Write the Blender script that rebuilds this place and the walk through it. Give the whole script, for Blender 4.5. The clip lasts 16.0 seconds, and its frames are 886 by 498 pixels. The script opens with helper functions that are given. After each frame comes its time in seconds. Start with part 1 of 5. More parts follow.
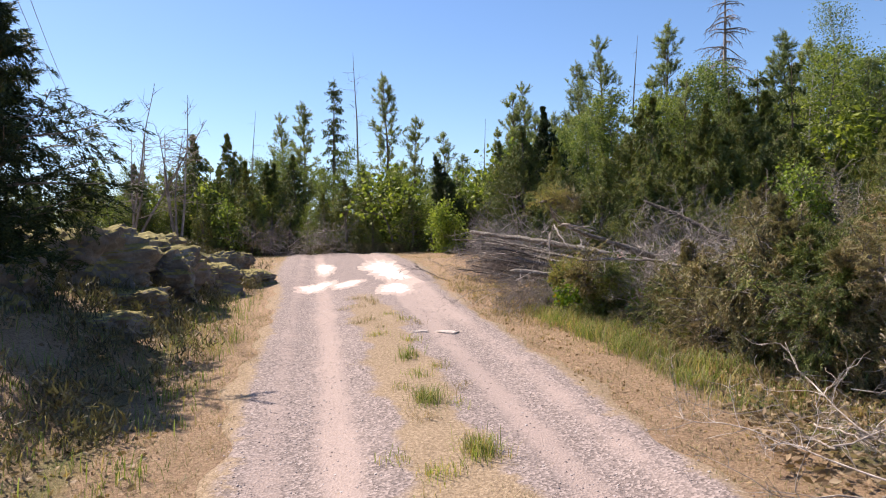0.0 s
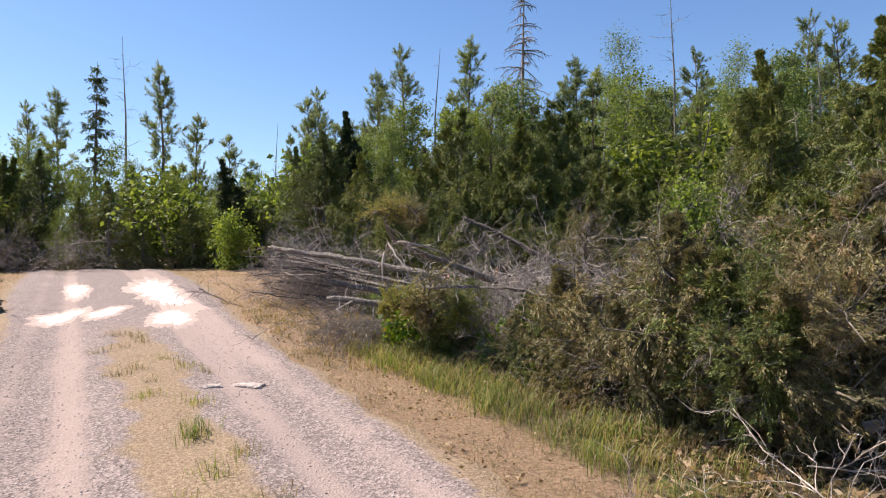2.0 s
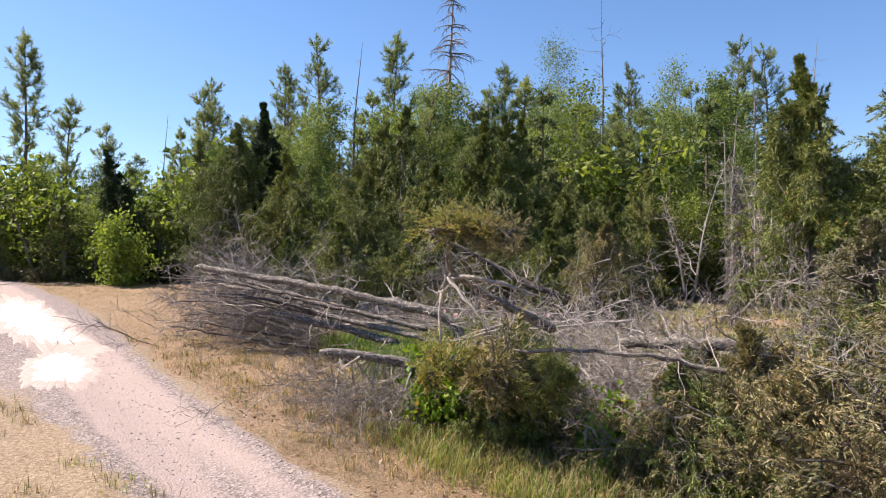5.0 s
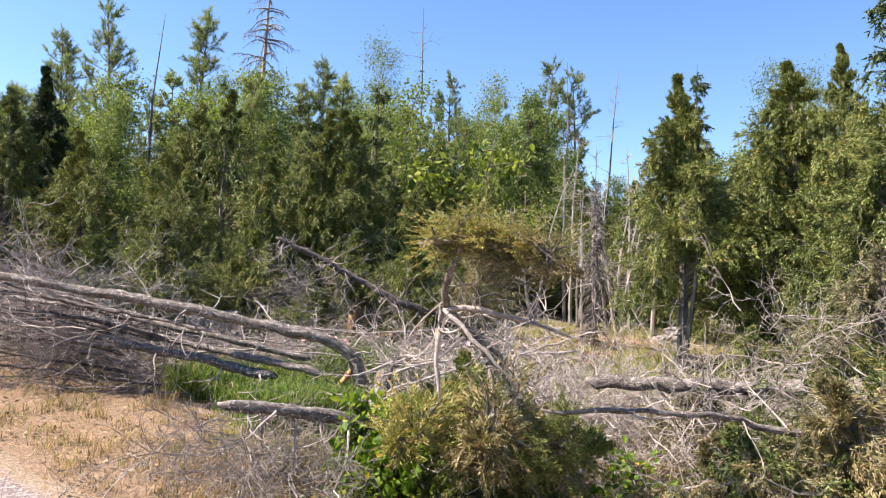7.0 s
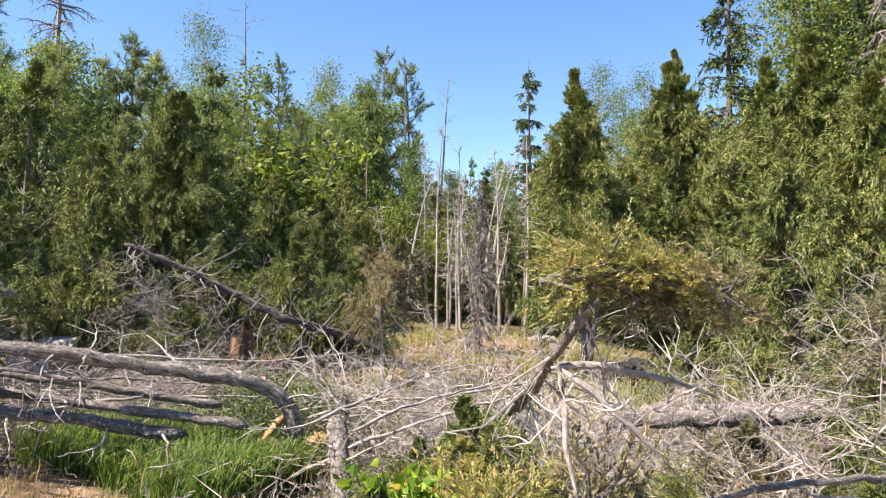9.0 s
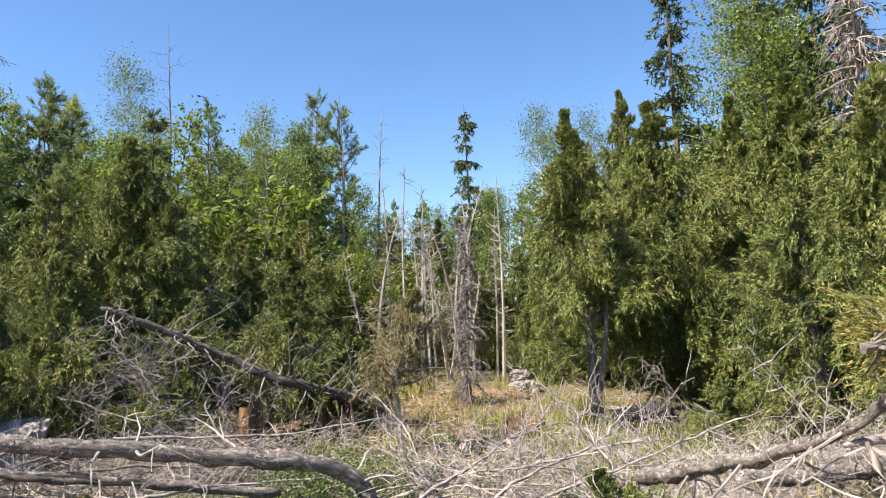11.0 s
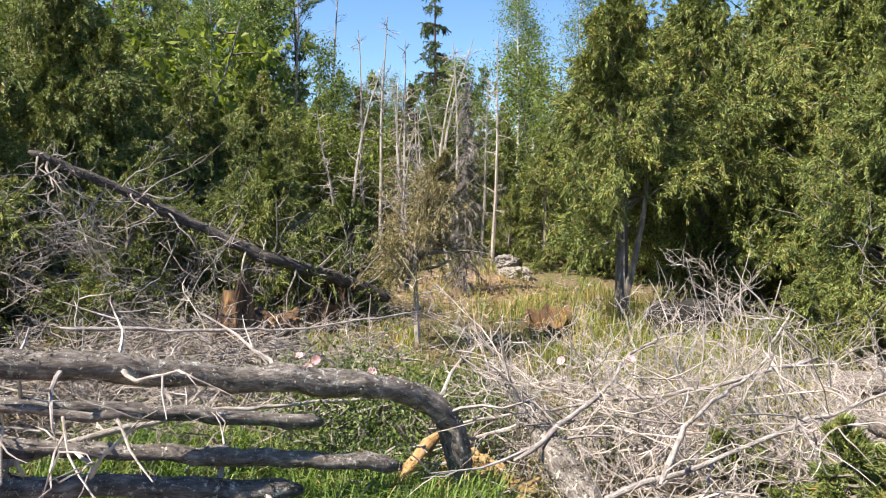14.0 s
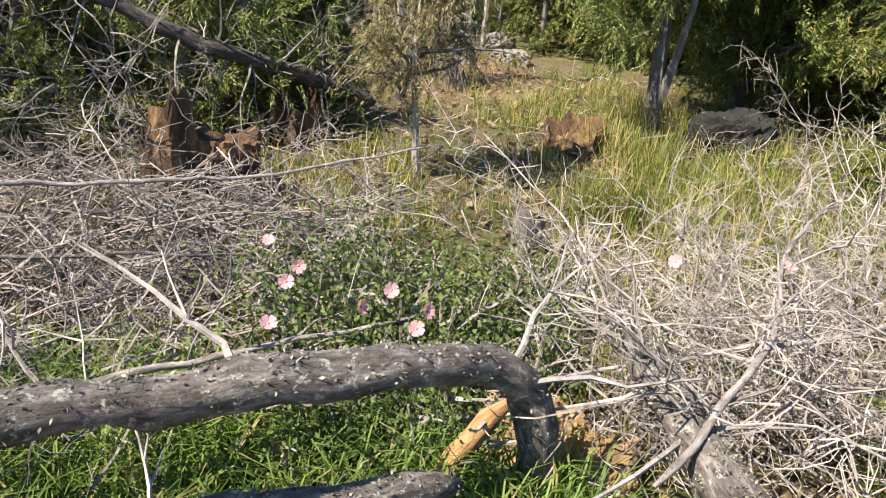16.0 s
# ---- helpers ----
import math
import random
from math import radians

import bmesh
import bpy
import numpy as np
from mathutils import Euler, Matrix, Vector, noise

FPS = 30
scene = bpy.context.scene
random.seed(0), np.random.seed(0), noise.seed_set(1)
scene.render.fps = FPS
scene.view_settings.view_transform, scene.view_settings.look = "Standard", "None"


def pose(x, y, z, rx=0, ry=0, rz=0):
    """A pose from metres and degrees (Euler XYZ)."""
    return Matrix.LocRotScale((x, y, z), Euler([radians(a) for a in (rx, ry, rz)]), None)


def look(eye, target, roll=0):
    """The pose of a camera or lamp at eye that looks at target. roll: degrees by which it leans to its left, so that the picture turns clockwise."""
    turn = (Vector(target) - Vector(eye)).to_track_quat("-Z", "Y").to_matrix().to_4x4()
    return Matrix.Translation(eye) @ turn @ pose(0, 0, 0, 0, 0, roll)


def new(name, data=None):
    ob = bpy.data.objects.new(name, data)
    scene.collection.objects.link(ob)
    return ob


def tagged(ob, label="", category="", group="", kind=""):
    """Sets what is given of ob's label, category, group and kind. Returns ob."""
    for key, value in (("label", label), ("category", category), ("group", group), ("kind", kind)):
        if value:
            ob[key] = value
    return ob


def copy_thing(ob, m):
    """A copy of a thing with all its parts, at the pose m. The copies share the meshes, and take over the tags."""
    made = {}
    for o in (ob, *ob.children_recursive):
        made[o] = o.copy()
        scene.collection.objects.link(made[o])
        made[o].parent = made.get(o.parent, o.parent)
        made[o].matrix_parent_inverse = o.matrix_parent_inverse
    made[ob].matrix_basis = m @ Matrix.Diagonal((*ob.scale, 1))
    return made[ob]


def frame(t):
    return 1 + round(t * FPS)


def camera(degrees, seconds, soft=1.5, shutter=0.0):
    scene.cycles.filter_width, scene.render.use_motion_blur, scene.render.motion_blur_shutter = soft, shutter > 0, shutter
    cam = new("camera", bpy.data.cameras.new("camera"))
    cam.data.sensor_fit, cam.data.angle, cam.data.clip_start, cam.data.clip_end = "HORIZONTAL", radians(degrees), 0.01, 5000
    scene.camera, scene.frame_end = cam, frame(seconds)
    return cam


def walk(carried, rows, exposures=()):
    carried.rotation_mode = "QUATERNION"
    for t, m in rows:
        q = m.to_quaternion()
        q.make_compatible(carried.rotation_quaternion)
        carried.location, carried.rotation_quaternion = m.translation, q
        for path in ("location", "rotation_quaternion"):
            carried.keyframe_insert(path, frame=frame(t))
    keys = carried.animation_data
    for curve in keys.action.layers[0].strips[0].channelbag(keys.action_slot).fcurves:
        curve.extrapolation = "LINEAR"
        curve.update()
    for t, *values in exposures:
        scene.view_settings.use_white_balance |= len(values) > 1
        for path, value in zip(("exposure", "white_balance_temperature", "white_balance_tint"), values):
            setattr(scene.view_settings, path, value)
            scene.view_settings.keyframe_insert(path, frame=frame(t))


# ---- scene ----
cam = camera(63.7, 16.0, soft=1.1)
METRES, EYE, TILT, LEAN, TURN = 12.0, 1.5, 0.5, 1.2, 0.0
ROWS = [
    (0.0, 0.0, 0.0, 0.0, -0.0, 0.0, -0.0),
    (0.5, -0.0049, 0.0317, 0.0033, -6.66, 2.16, -0.97),
    (1.0, -0.0075, 0.0726, 0.003, -9.63, 1.2, -1.35),
    (1.5, -0.0124, 0.1119, 0.005, -12.25, 1.79, 0.15),
    (2.0, -0.0151, 0.1561, 0.0069, -17.22, 1.26, -0.66),
    (2.5, -0.0167, 0.1973, 0.0075, -15.21, 2.71, -0.01),
    (3.0, -0.0268, 0.2393, 0.0097, -16.42, -0.14, -1.39),
    (5.5, -0.0647, 0.4159, 0.0232, -30.43, 2.79, -2.07),
    (6.0, -0.067, 0.4534, 0.0223, -34.18, 2.15, -2.59),
    (6.5, -0.0693, 0.4839, 0.0246, -40.01, 3.44, -2.84),
    (7.0, -0.0783, 0.5175, 0.0291, -44.99, 3.64, -3.34),
    (7.5, -0.0754, 0.5502, 0.0321, -48.45, 3.22, -3.78),
    (8.0, -0.0771, 0.5805, 0.0336, -53.04, 3.63, -3.94),
    (8.5, -0.0786, 0.6088, 0.0378, -55.73, 3.3, -3.98),
    (9.0, -0.0741, 0.6396, 0.043, -60.78, 3.63, -1.5),
    (9.5, -0.0804, 0.6654, 0.0447, -64.7, 3.82, -0.93),
    (10.0, -0.0842, 0.6912, 0.0482, -65.86, 5.91, 0.63),
    (12.5, -0.0653, 0.7836, 0.0537, -73.73, 6.09, -0.39),
    (13.0, -0.0512, 0.8016, 0.0552, -76.33, 5.17, -1.24),
    (13.5, -0.0272, 0.8178, 0.0509, -74.87, 1.94, -1.54),
    (14.0, -0.0, 0.8371, 0.0486, -73.55, -2.63, -1.59),
    (14.5, 0.0265, 0.8521, 0.0519, -77.2, -7.23, -1.99),
    (15.0, 0.055, 0.8628, 0.0532, -73.6, -10.11, -3.42),
    (15.5, 0.0809, 0.8778, 0.0523, -76.26, -14.37, -4.48),
    (16.0, 0.0986, 0.8917, 0.0588, -76.63, -21.18, -3.34),
]
walk(cam, [(t, pose(0, 0, EYE, TILT, LEAN, TURN) @ pose(METRES * x, METRES * y, METRES * z, 90 + pitch, roll, yaw)) for t, x, y, z, yaw, pitch, roll in ROWS],
     exposures=[(0.0, 0.95, 6700, 16), (3.0, 0.9, 6600, 15), (5.5, 1.22, 6550, 15), (7.5, 1.55, 6500, 16), (9.0, 1.52, 6500, 14), (12.5, 1.25, 6400, 10), (14.5, 1.34, 6450, 9), (16.0, 1.2, 6450, 8)])

# ---- daylight ----
SUN_FROM = Vector((-0.62, 0.52, 1.0)).normalized()
world = bpy.data.worlds.new("daylight")
scene.world = world
world.use_nodes = True
wn = world.node_tree.nodes
sky = wn.new("ShaderNodeTexSky")
sky.sky_type, sky.sun_disc = "NISHITA", False
sky.sun_elevation = math.asin(SUN_FROM.z)
sky.sun_rotation = math.atan2(SUN_FROM.x, SUN_FROM.y)
sky.air_density, sky.dust_density, sky.ozone_density = 1.0, 0.3, 3.0
wn["Background"].inputs["Strength"].default_value = 0.089
deep = wn.new("ShaderNodeHueSaturation")
deep.inputs["Saturation"].default_value = 1.15
deep.inputs["Hue"].default_value = 0.503
world.node_tree.links.new(sky.outputs[0], deep.inputs["Color"])
world.node_tree.links.new(deep.outputs[0], wn["Background"].inputs["Color"])
sun = new("sun", bpy.data.lights.new("sun", "SUN"))
sun.data.energy, sun.data.angle, sun.data.color = 5.0, radians(0.5), (1.0, 0.91, 0.78)
sun.matrix_world = look(SUN_FROM * 60, (0, 0, 0))

# ---- materials ----


class Nodes:
    """A node material with a Principled surface and short ways to add nodes."""

    def __init__(self, name, rough=0.8, metal=0.0):
        self.mat = bpy.data.materials.new(name)
        self.mat.use_nodes = True
        self.tree = self.mat.node_tree
        self.surface = self.tree.nodes["Principled BSDF"]
        self.surface.inputs["Roughness"].default_value = rough
        self.surface.inputs["Metallic"].default_value = metal
        self.surface.inputs["Specular IOR Level"].default_value = 0.3

    def add(self, kind, **values):
        node = self.tree.nodes.new("ShaderNode" + kind)
        for key, value in values.items():
            node.inputs[key.replace("_", " ")].default_value = value
        return node

    def link(self, a, b):
        self.tree.links.new(a, b)

    def noise(self, scale, detail=5.0, rough=0.6, stretch=None, where="Object"):
        if where == "World":
            at = self.add("NewGeometry").outputs["Position"]
        elif where == "grain":
            a = self.tree.nodes.new("ShaderNodeAttribute")
            a.attribute_name = "grain"
            at = a.outputs["Vector"]
        else:
            at = self.add("TexCoord").outputs[where]
        if stretch:
            m = self.add("Mapping", Scale=stretch)
            self.link(at, m.inputs["Vector"])
            at = m.outputs[0]
        n = self.add("TexNoise", Scale=scale, Detail=detail, Roughness=rough)
        self.link(at, n.inputs["Vector"])
        return n.outputs["Fac"]

    def ramp(self, fac, *stops):
        r = self.add("ValToRGB")
        el = r.color_ramp.elements
        while len(el) < len(stops):
            el.new(0.5)
        for e, (p, c) in zip(el, stops):
            e.position, e.color = p, (*c, 1) if len(c) == 3 else c
        self.link(fac, r.inputs[0])
        return r.outputs[0]

    def mix(self, fac, a, b, blend="MIX"):
        m = self.tree.nodes.new("ShaderNodeMix")
        m.data_type, m.blend_type = "RGBA", blend
        for socket, v in ((m.inputs[0], fac), (m.inputs[6], a), (m.inputs[7], b)):
            if isinstance(v, (int, float)):
                socket.default_value = v
            elif isinstance(v, tuple):
                socket.default_value = (*v, 1)
            else:
                self.link(v, socket)
        return m.outputs[2]

    def maths(self, op, a, b=0.0):
        m = self.tree.nodes.new("ShaderNodeMath")
        m.operation = op
        m.use_clamp = True
        for socket, v in zip(m.inputs, (a, b)):
            if isinstance(v, (int, float)):
                socket.default_value = v
            else:
                self.link(v, socket)
        return m.outputs[0]

    def attribute(self, name):
        a = self.tree.nodes.new("ShaderNodeAttribute")
        a.attribute_name = name
        return a.outputs["Fac"]

    def colour(self, c):
        self.link(c, self.surface.inputs["Base Color"])

    def bump(self, height, strength=0.5, distance=0.02):
        b = self.add("Bump", Strength=strength, Distance=distance)
        self.link(height, b.inputs["Height"])
        self.link(b.outputs[0], self.surface.inputs["Normal"])


def foliage(name, dark, mid, light, through_light=0.35, dead=None, dead_share=0.06):
    """Leaves and needles: every leaf a little different, and light comes through them."""
    n = Nodes(name, 0.55)
    geo = n.add("NewGeometry")
    info = n.add("ObjectInfo")
    stops = [(0.0, dark), (0.45, mid), (1.0, light)]
    if dead:
        stops = [(0.0, dead), (dead_share, dead), (dead_share + 0.02, dark), (0.5, mid), (1.0, light)]
    c = n.ramp(geo.outputs["Random Per Island"], *stops)
    patch = n.ramp(n.noise(1.3, 2.0), (0.3, (0.72, 0.76, 0.7)), (0.7, (1.2, 1.15, 1.05)))
    c = n.mix(1.0, c, patch, "MULTIPLY")
    own = n.ramp(info.outputs["Random"], (0.0, (0.8, 0.84, 0.86)), (1.0, (1.16, 1.1, 0.96)))
    c = n.mix(1.0, c, own, "MULTIPLY")
    n.colour(c)
    t = n.add("BsdfTranslucent")
    n.link(n.mix(1.0, c, (1.15, 1.2, 0.7), "MULTIPLY"), t.inputs["Color"])
    m = n.add("MixShader", Fac=through_light)
    n.link(n.surface.outputs[0], m.inputs[1])
    n.link(t.outputs[0], m.inputs[2])
    n.link(m.outputs[0], n.tree.nodes["Material Output"].inputs["Surface"])
    return n.mat


def bark(name, dark, mid, light, lichen=None, lichen_share=0.55, grain=9.0, relief=0.6, where="Object"):
    n = Nodes(name, 0.9)
    f = n.noise(grain, 7.0, 0.7, (1, 1, 0.35), where)
    c = n.ramp(f, (0.32, dark), (0.52, mid), (0.72, light))
    info = n.add("ObjectInfo")
    c = n.mix(1.0, c, n.ramp(info.outputs["Random"], (0.0, (0.75, 0.75, 0.78)), (1.0, (1.2, 1.15, 1.1))), "MULTIPLY")
    if lichen:
        spots = n.ramp(n.noise(14.0 if where == "Object" else 38.0, 6.0, 0.75, None, where), (lichen_share, (0, 0, 0)), (lichen_share + 0.06, (1, 1, 1)))
        c = n.mix(spots, c, lichen)
    n.colour(c)
    n.bump(n.noise(grain * (4 if where == "Object" else 1.5), 8.0, 0.75, (1, 1, 0.3), where), relief, 0.015)
    return n.mat


JUNIPER = foliage("juniper_needles", (0.036, 0.052, 0.015), (0.132, 0.167, 0.046), (0.315, 0.35, 0.112), 0.13, (0.3, 0.19, 0.07), 0.04)
JUNIPER_WITHER = foliage("withering_juniper_needles", (0.06, 0.058, 0.032), (0.18, 0.168, 0.088), (0.38, 0.34, 0.185), 0.2, (0.29, 0.21, 0.14), 0.24)
JUNIPER_BROWN = foliage("dead_brown_juniper_needles", (0.132, 0.09, 0.0576), (0.3, 0.21, 0.138), (0.504, 0.372, 0.258), 0.25, (0.144, 0.144, 0.048), 0.1)
# Darker copy of the juniper needles: the shade of a backlit tree is in the colour.
JUNIPER_SHADED = foliage("shaded_juniper_needles", (0.012, 0.024, 0.01), (0.03, 0.05, 0.018), (0.065, 0.085, 0.028), 0.2)
JUNIPER_DRY = foliage("drying_juniper_needles", (0.1, 0.11, 0.03), (0.26, 0.265, 0.085), (0.44, 0.42, 0.17), 0.25, (0.5, 0.3, 0.11), 0.12)
PINE = foliage("pine_needles", (0.085, 0.12, 0.06), (0.19, 0.23, 0.115), (0.36, 0.4, 0.2), 0.4)
SPRUCE = foliage("spruce_needles", (0.0345, 0.0575, 0.0253), (0.0862, 0.121, 0.0483), (0.172, 0.207, 0.0805), 0.25)
BIRCH = foliage("birch_leaves", (0.07, 0.12, 0.036), (0.16, 0.215, 0.065), (0.29, 0.34, 0.125), 0.36)
SHRUB = foliage("shrub_leaves", (0.055, 0.085, 0.02), (0.135, 0.18, 0.04), (0.28, 0.335, 0.08), 0.45)
SPROUT = foliage("bright_sprout_leaves", (0.12, 0.18, 0.03), (0.23, 0.3, 0.05), (0.36, 0.42, 0.1), 0.4)
HAZEL = foliage("broad_shrub_leaves", (0.07, 0.15, 0.012), (0.18, 0.3, 0.03), (0.36, 0.44, 0.05), 0.4, (0.5, 0.32, 0.05), 0.06)
ROSE_LEAF = foliage("rose_leaves", (0.055, 0.09, 0.03), (0.12, 0.165, 0.055), (0.22, 0.27, 0.1), 0.35)
HEATHER = foliage("heather_sprigs", (0.06, 0.05, 0.03), (0.13, 0.11, 0.06), (0.24, 0.2, 0.11), 0.2)
GRASS_GREEN = foliage("green_grass_blades", (0.075, 0.115, 0.025), (0.17, 0.22, 0.05), (0.31, 0.35, 0.11), 0.4, (0.45, 0.35, 0.18), 0.28)
GRASS_LUSH = foliage("lush_grass_blades", (0.055, 0.1, 0.02), (0.145, 0.225, 0.045), (0.28, 0.37, 0.1), 0.4, (0.4, 0.33, 0.16), 0.08)
GRASS_DRY = foliage("dry_grass_blades", (0.145, 0.1, 0.057), (0.3, 0.215, 0.128), (0.48, 0.375, 0.25), 0.3, (0.13, 0.15, 0.045), 0.24)
LITTER = foliage("dead_leaves", (0.14, 0.085, 0.05), (0.3, 0.2, 0.12), (0.5, 0.37, 0.26), 0.25)
LICHEN = foliage("grey_lichen_flakes", (0.09, 0.08, 0.07), (0.22, 0.2, 0.175), (0.4, 0.38, 0.33), 0.1)
PETAL = foliage("rose_petals", (0.76, 0.2, 0.42), (0.84, 0.42, 0.56), (0.9, 0.74, 0.79), 0.4)

BARK_PINE = bark("pine_bark", (0.06, 0.045, 0.035), (0.15, 0.11, 0.085), (0.26, 0.21, 0.17))
BARK_GREY = bark("grey_juniper_bark", (0.07, 0.06, 0.05), (0.17, 0.15, 0.13), (0.32, 0.29, 0.26), (0.36, 0.37, 0.3), 0.62)
BARK_BIRCH = bark("birch_bark", (0.16, 0.15, 0.14), (0.5, 0.48, 0.44), (0.66, 0.64, 0.6), (0.05, 0.05, 0.045), 0.6, 5.0)
DEAD_WOOD = bark("weathered_dead_wood", (0.15, 0.128, 0.115), (0.42, 0.37, 0.335), (0.68, 0.63, 0.58), (0.6, 0.58, 0.5), 0.63)
DEAD_DARK = bark("dark_dead_wood", (0.085, 0.074, 0.066), (0.25, 0.22, 0.197), (0.46, 0.415, 0.375))
DEAD_BIRCH = bark("bleached_birch_wood", (0.14, 0.12, 0.105), (0.36, 0.325, 0.29), (0.56, 0.52, 0.47), (0.08, 0.07, 0.055), 0.6, 5.0)
LOG_BARK = bark("lichened_log_bark", (0.045, 0.037, 0.033), (0.19, 0.165, 0.147), (0.48, 0.44, 0.4), (0.58, 0.56, 0.49), 0.57, 45.0, 1.0, "grain")
LOG_PALE = bark("pale_log_wood", (0.14, 0.12, 0.107), (0.4, 0.355, 0.32), (0.66, 0.61, 0.56), (0.58, 0.57, 0.5), 0.62, 45.0, 0.9, "grain")
LOG_DARK = bark("dark_log_bark", (0.03, 0.026, 0.024), (0.1, 0.085, 0.075), (0.24, 0.21, 0.19), (0.36, 0.35, 0.3), 0.62, 45.0, 1.0, "grain")
ROTTEN = bark("rotten_orange_wood", (0.04, 0.028, 0.02), (0.13, 0.08, 0.045), (0.42, 0.24, 0.1), None, 0.6, 9.0, 1.0)
TORN_WOOD = bark("torn_orange_wood", (0.24, 0.12, 0.05), (0.52, 0.31, 0.14), (0.68, 0.48, 0.26), None, 0.6, 40.0, 1.0, "grain")
ORANGE_DUST = bark("orange_rotten_dust", (0.22, 0.13, 0.06), (0.42, 0.28, 0.13), (0.58, 0.43, 0.24), None, 0.6, 12.0, 1.0)
CUT_WOOD = bark("broken_raw_wood", (0.3, 0.16, 0.09), (0.5, 0.32, 0.2), (0.62, 0.46, 0.32), None, 0.6, 8.0, 0.4)


def rock_material(name, moss_from, dark, mid, light):
    n = Nodes(name, 0.9)
    c = n.ramp(n.noise(3.0, 8.0, 0.65), (0.3, dark), (0.52, mid), (0.75, light))
    geo = n.add("NewGeometry")
    up = n.add("SeparateXYZ")
    n.link(geo.outputs["True Normal"], up.inputs[0])
    m = n.ramp(n.maths("ADD", n.maths("MULTIPLY", up.outputs[2], 0.6), n.maths("MULTIPLY", n.noise(4.0, 6.0), 0.55)),
               (moss_from, (0, 0, 0)), (moss_from + 0.12, (1, 1, 1)))
    moss = n.ramp(n.noise(11.0, 5.0), (0.3, (0.13, 0.11, 0.03)), (0.6, (0.3, 0.25, 0.09)), (0.8, (0.42, 0.37, 0.2)))
    n.colour(n.mix(m, c, moss))
    n.bump(n.noise(16.0, 8.0, 0.7), 0.9, 0.04)
    return n.mat


ROCK = rock_material("mossy_rock", 0.54, (0.07, 0.062, 0.056), (0.19, 0.172, 0.157), (0.38, 0.35, 0.32))
STONE = rock_material("pale_field_stone", 1.4, (0.2, 0.175, 0.155), (0.34, 0.305, 0.275), (0.48, 0.445, 0.41))
TRACK_STONE = rock_material("pale_track_stone", 1.4, (0.42, 0.35, 0.31), (0.58, 0.5, 0.45), (0.7, 0.63, 0.58))
# Rock colour lowered to near black to stand for shade under the juniper.
ROCK_SHADED = rock_material("shaded_rock", 1.4, (0.014, 0.013, 0.012), (0.035, 0.032, 0.029), (0.085, 0.078, 0.07))


def ground_material():
    n = Nodes("forest_floor", 0.95)
    big = n.noise(0.45, 4.0, 0.6, where="World")
    mid = n.noise(2.6, 6.0, 0.65, where="World")
    fine = n.noise(38.0, 6.0, 0.75, where="World")
    straw = n.ramp(fine, (0.3, (0.145, 0.09, 0.054)), (0.5, (0.31, 0.205, 0.127)), (0.72, (0.47, 0.34, 0.225)))
    floor = n.ramp(fine, (0.3, (0.06, 0.045, 0.025)), (0.5, (0.17, 0.125, 0.07)), (0.75, (0.33, 0.25, 0.15)))
    moss = n.ramp(fine, (0.3, (0.05, 0.06, 0.015)), (0.6, (0.15, 0.16, 0.045)), (0.8, (0.26, 0.25, 0.09)))
    rough = n.ramp(mid, (0.42, (0, 0, 0)), (0.6, (1, 1, 1)))
    c = n.mix(rough, floor, moss)
    dry = n.maths("ADD", n.attribute("dry"), n.maths("MULTIPLY", n.maths("SUBTRACT", big, 0.5), 0.8))
    c = n.mix(n.ramp(n.maths("ADD", n.maths("MULTIPLY", dry, 0.7), n.maths("MULTIPLY", mid, 0.3)), (0.35, (0, 0, 0)), (0.6, (1, 1, 1))), c, straw)
    n.colour(c)
    n.bump(n.noise(60.0, 6.0, 0.8, where="World"), 0.8, 0.03)
    return n.mat


def road_material():
    n = Nodes("gravel_road", 0.95)
    at = n.add("NewGeometry").outputs["Position"]
    v = n.add("TexVoronoi", Scale=70.0, Randomness=1.0)
    n.link(at, v.inputs["Vector"])
    v2 = n.add("TexVoronoi", Scale=120.0, Randomness=1.0)
    n.link(at, v2.inputs["Vector"])
    grain = n.ramp(v.outputs["Color"], (0.1, (0.115, 0.092, 0.086)), (0.5, (0.215, 0.172, 0.158)), (0.9, (0.37, 0.3, 0.278)))
    dust = n.ramp(v2.outputs["Color"], (0.1, (0.27, 0.21, 0.187)), (0.9, (0.365, 0.288, 0.258)))
    packed = n.maths("ADD", n.attribute("track"), n.maths("MULTIPLY", n.maths("SUBTRACT", n.noise(1.6, 6.0, 0.7, where="World"), 0.5), 1.6))
    c = n.mix(n.ramp(packed, (0.35, (0, 0, 0)), (0.7, (1, 1, 1))), grain, dust)
    fine = n.noise(42.0, 6.0, 0.75, where="World")
    straw = n.ramp(fine, (0.3, (0.11, 0.076, 0.05)), (0.5, (0.25, 0.182, 0.118)), (0.72, (0.43, 0.335, 0.23)))
    s = n.maths("ADD", n.attribute("strip"), n.maths("MULTIPLY", n.maths("SUBTRACT", n.noise(4.0, 7.0, 0.75, where="World"), 0.5), 2.4))
    c = n.mix(n.ramp(s, (0.36, (0, 0, 0)), (0.66, (1, 1, 1))), c, straw)
    n.colour(c)
    n.bump(v.outputs["Distance"], 0.5, 0.01)
    return n.mat


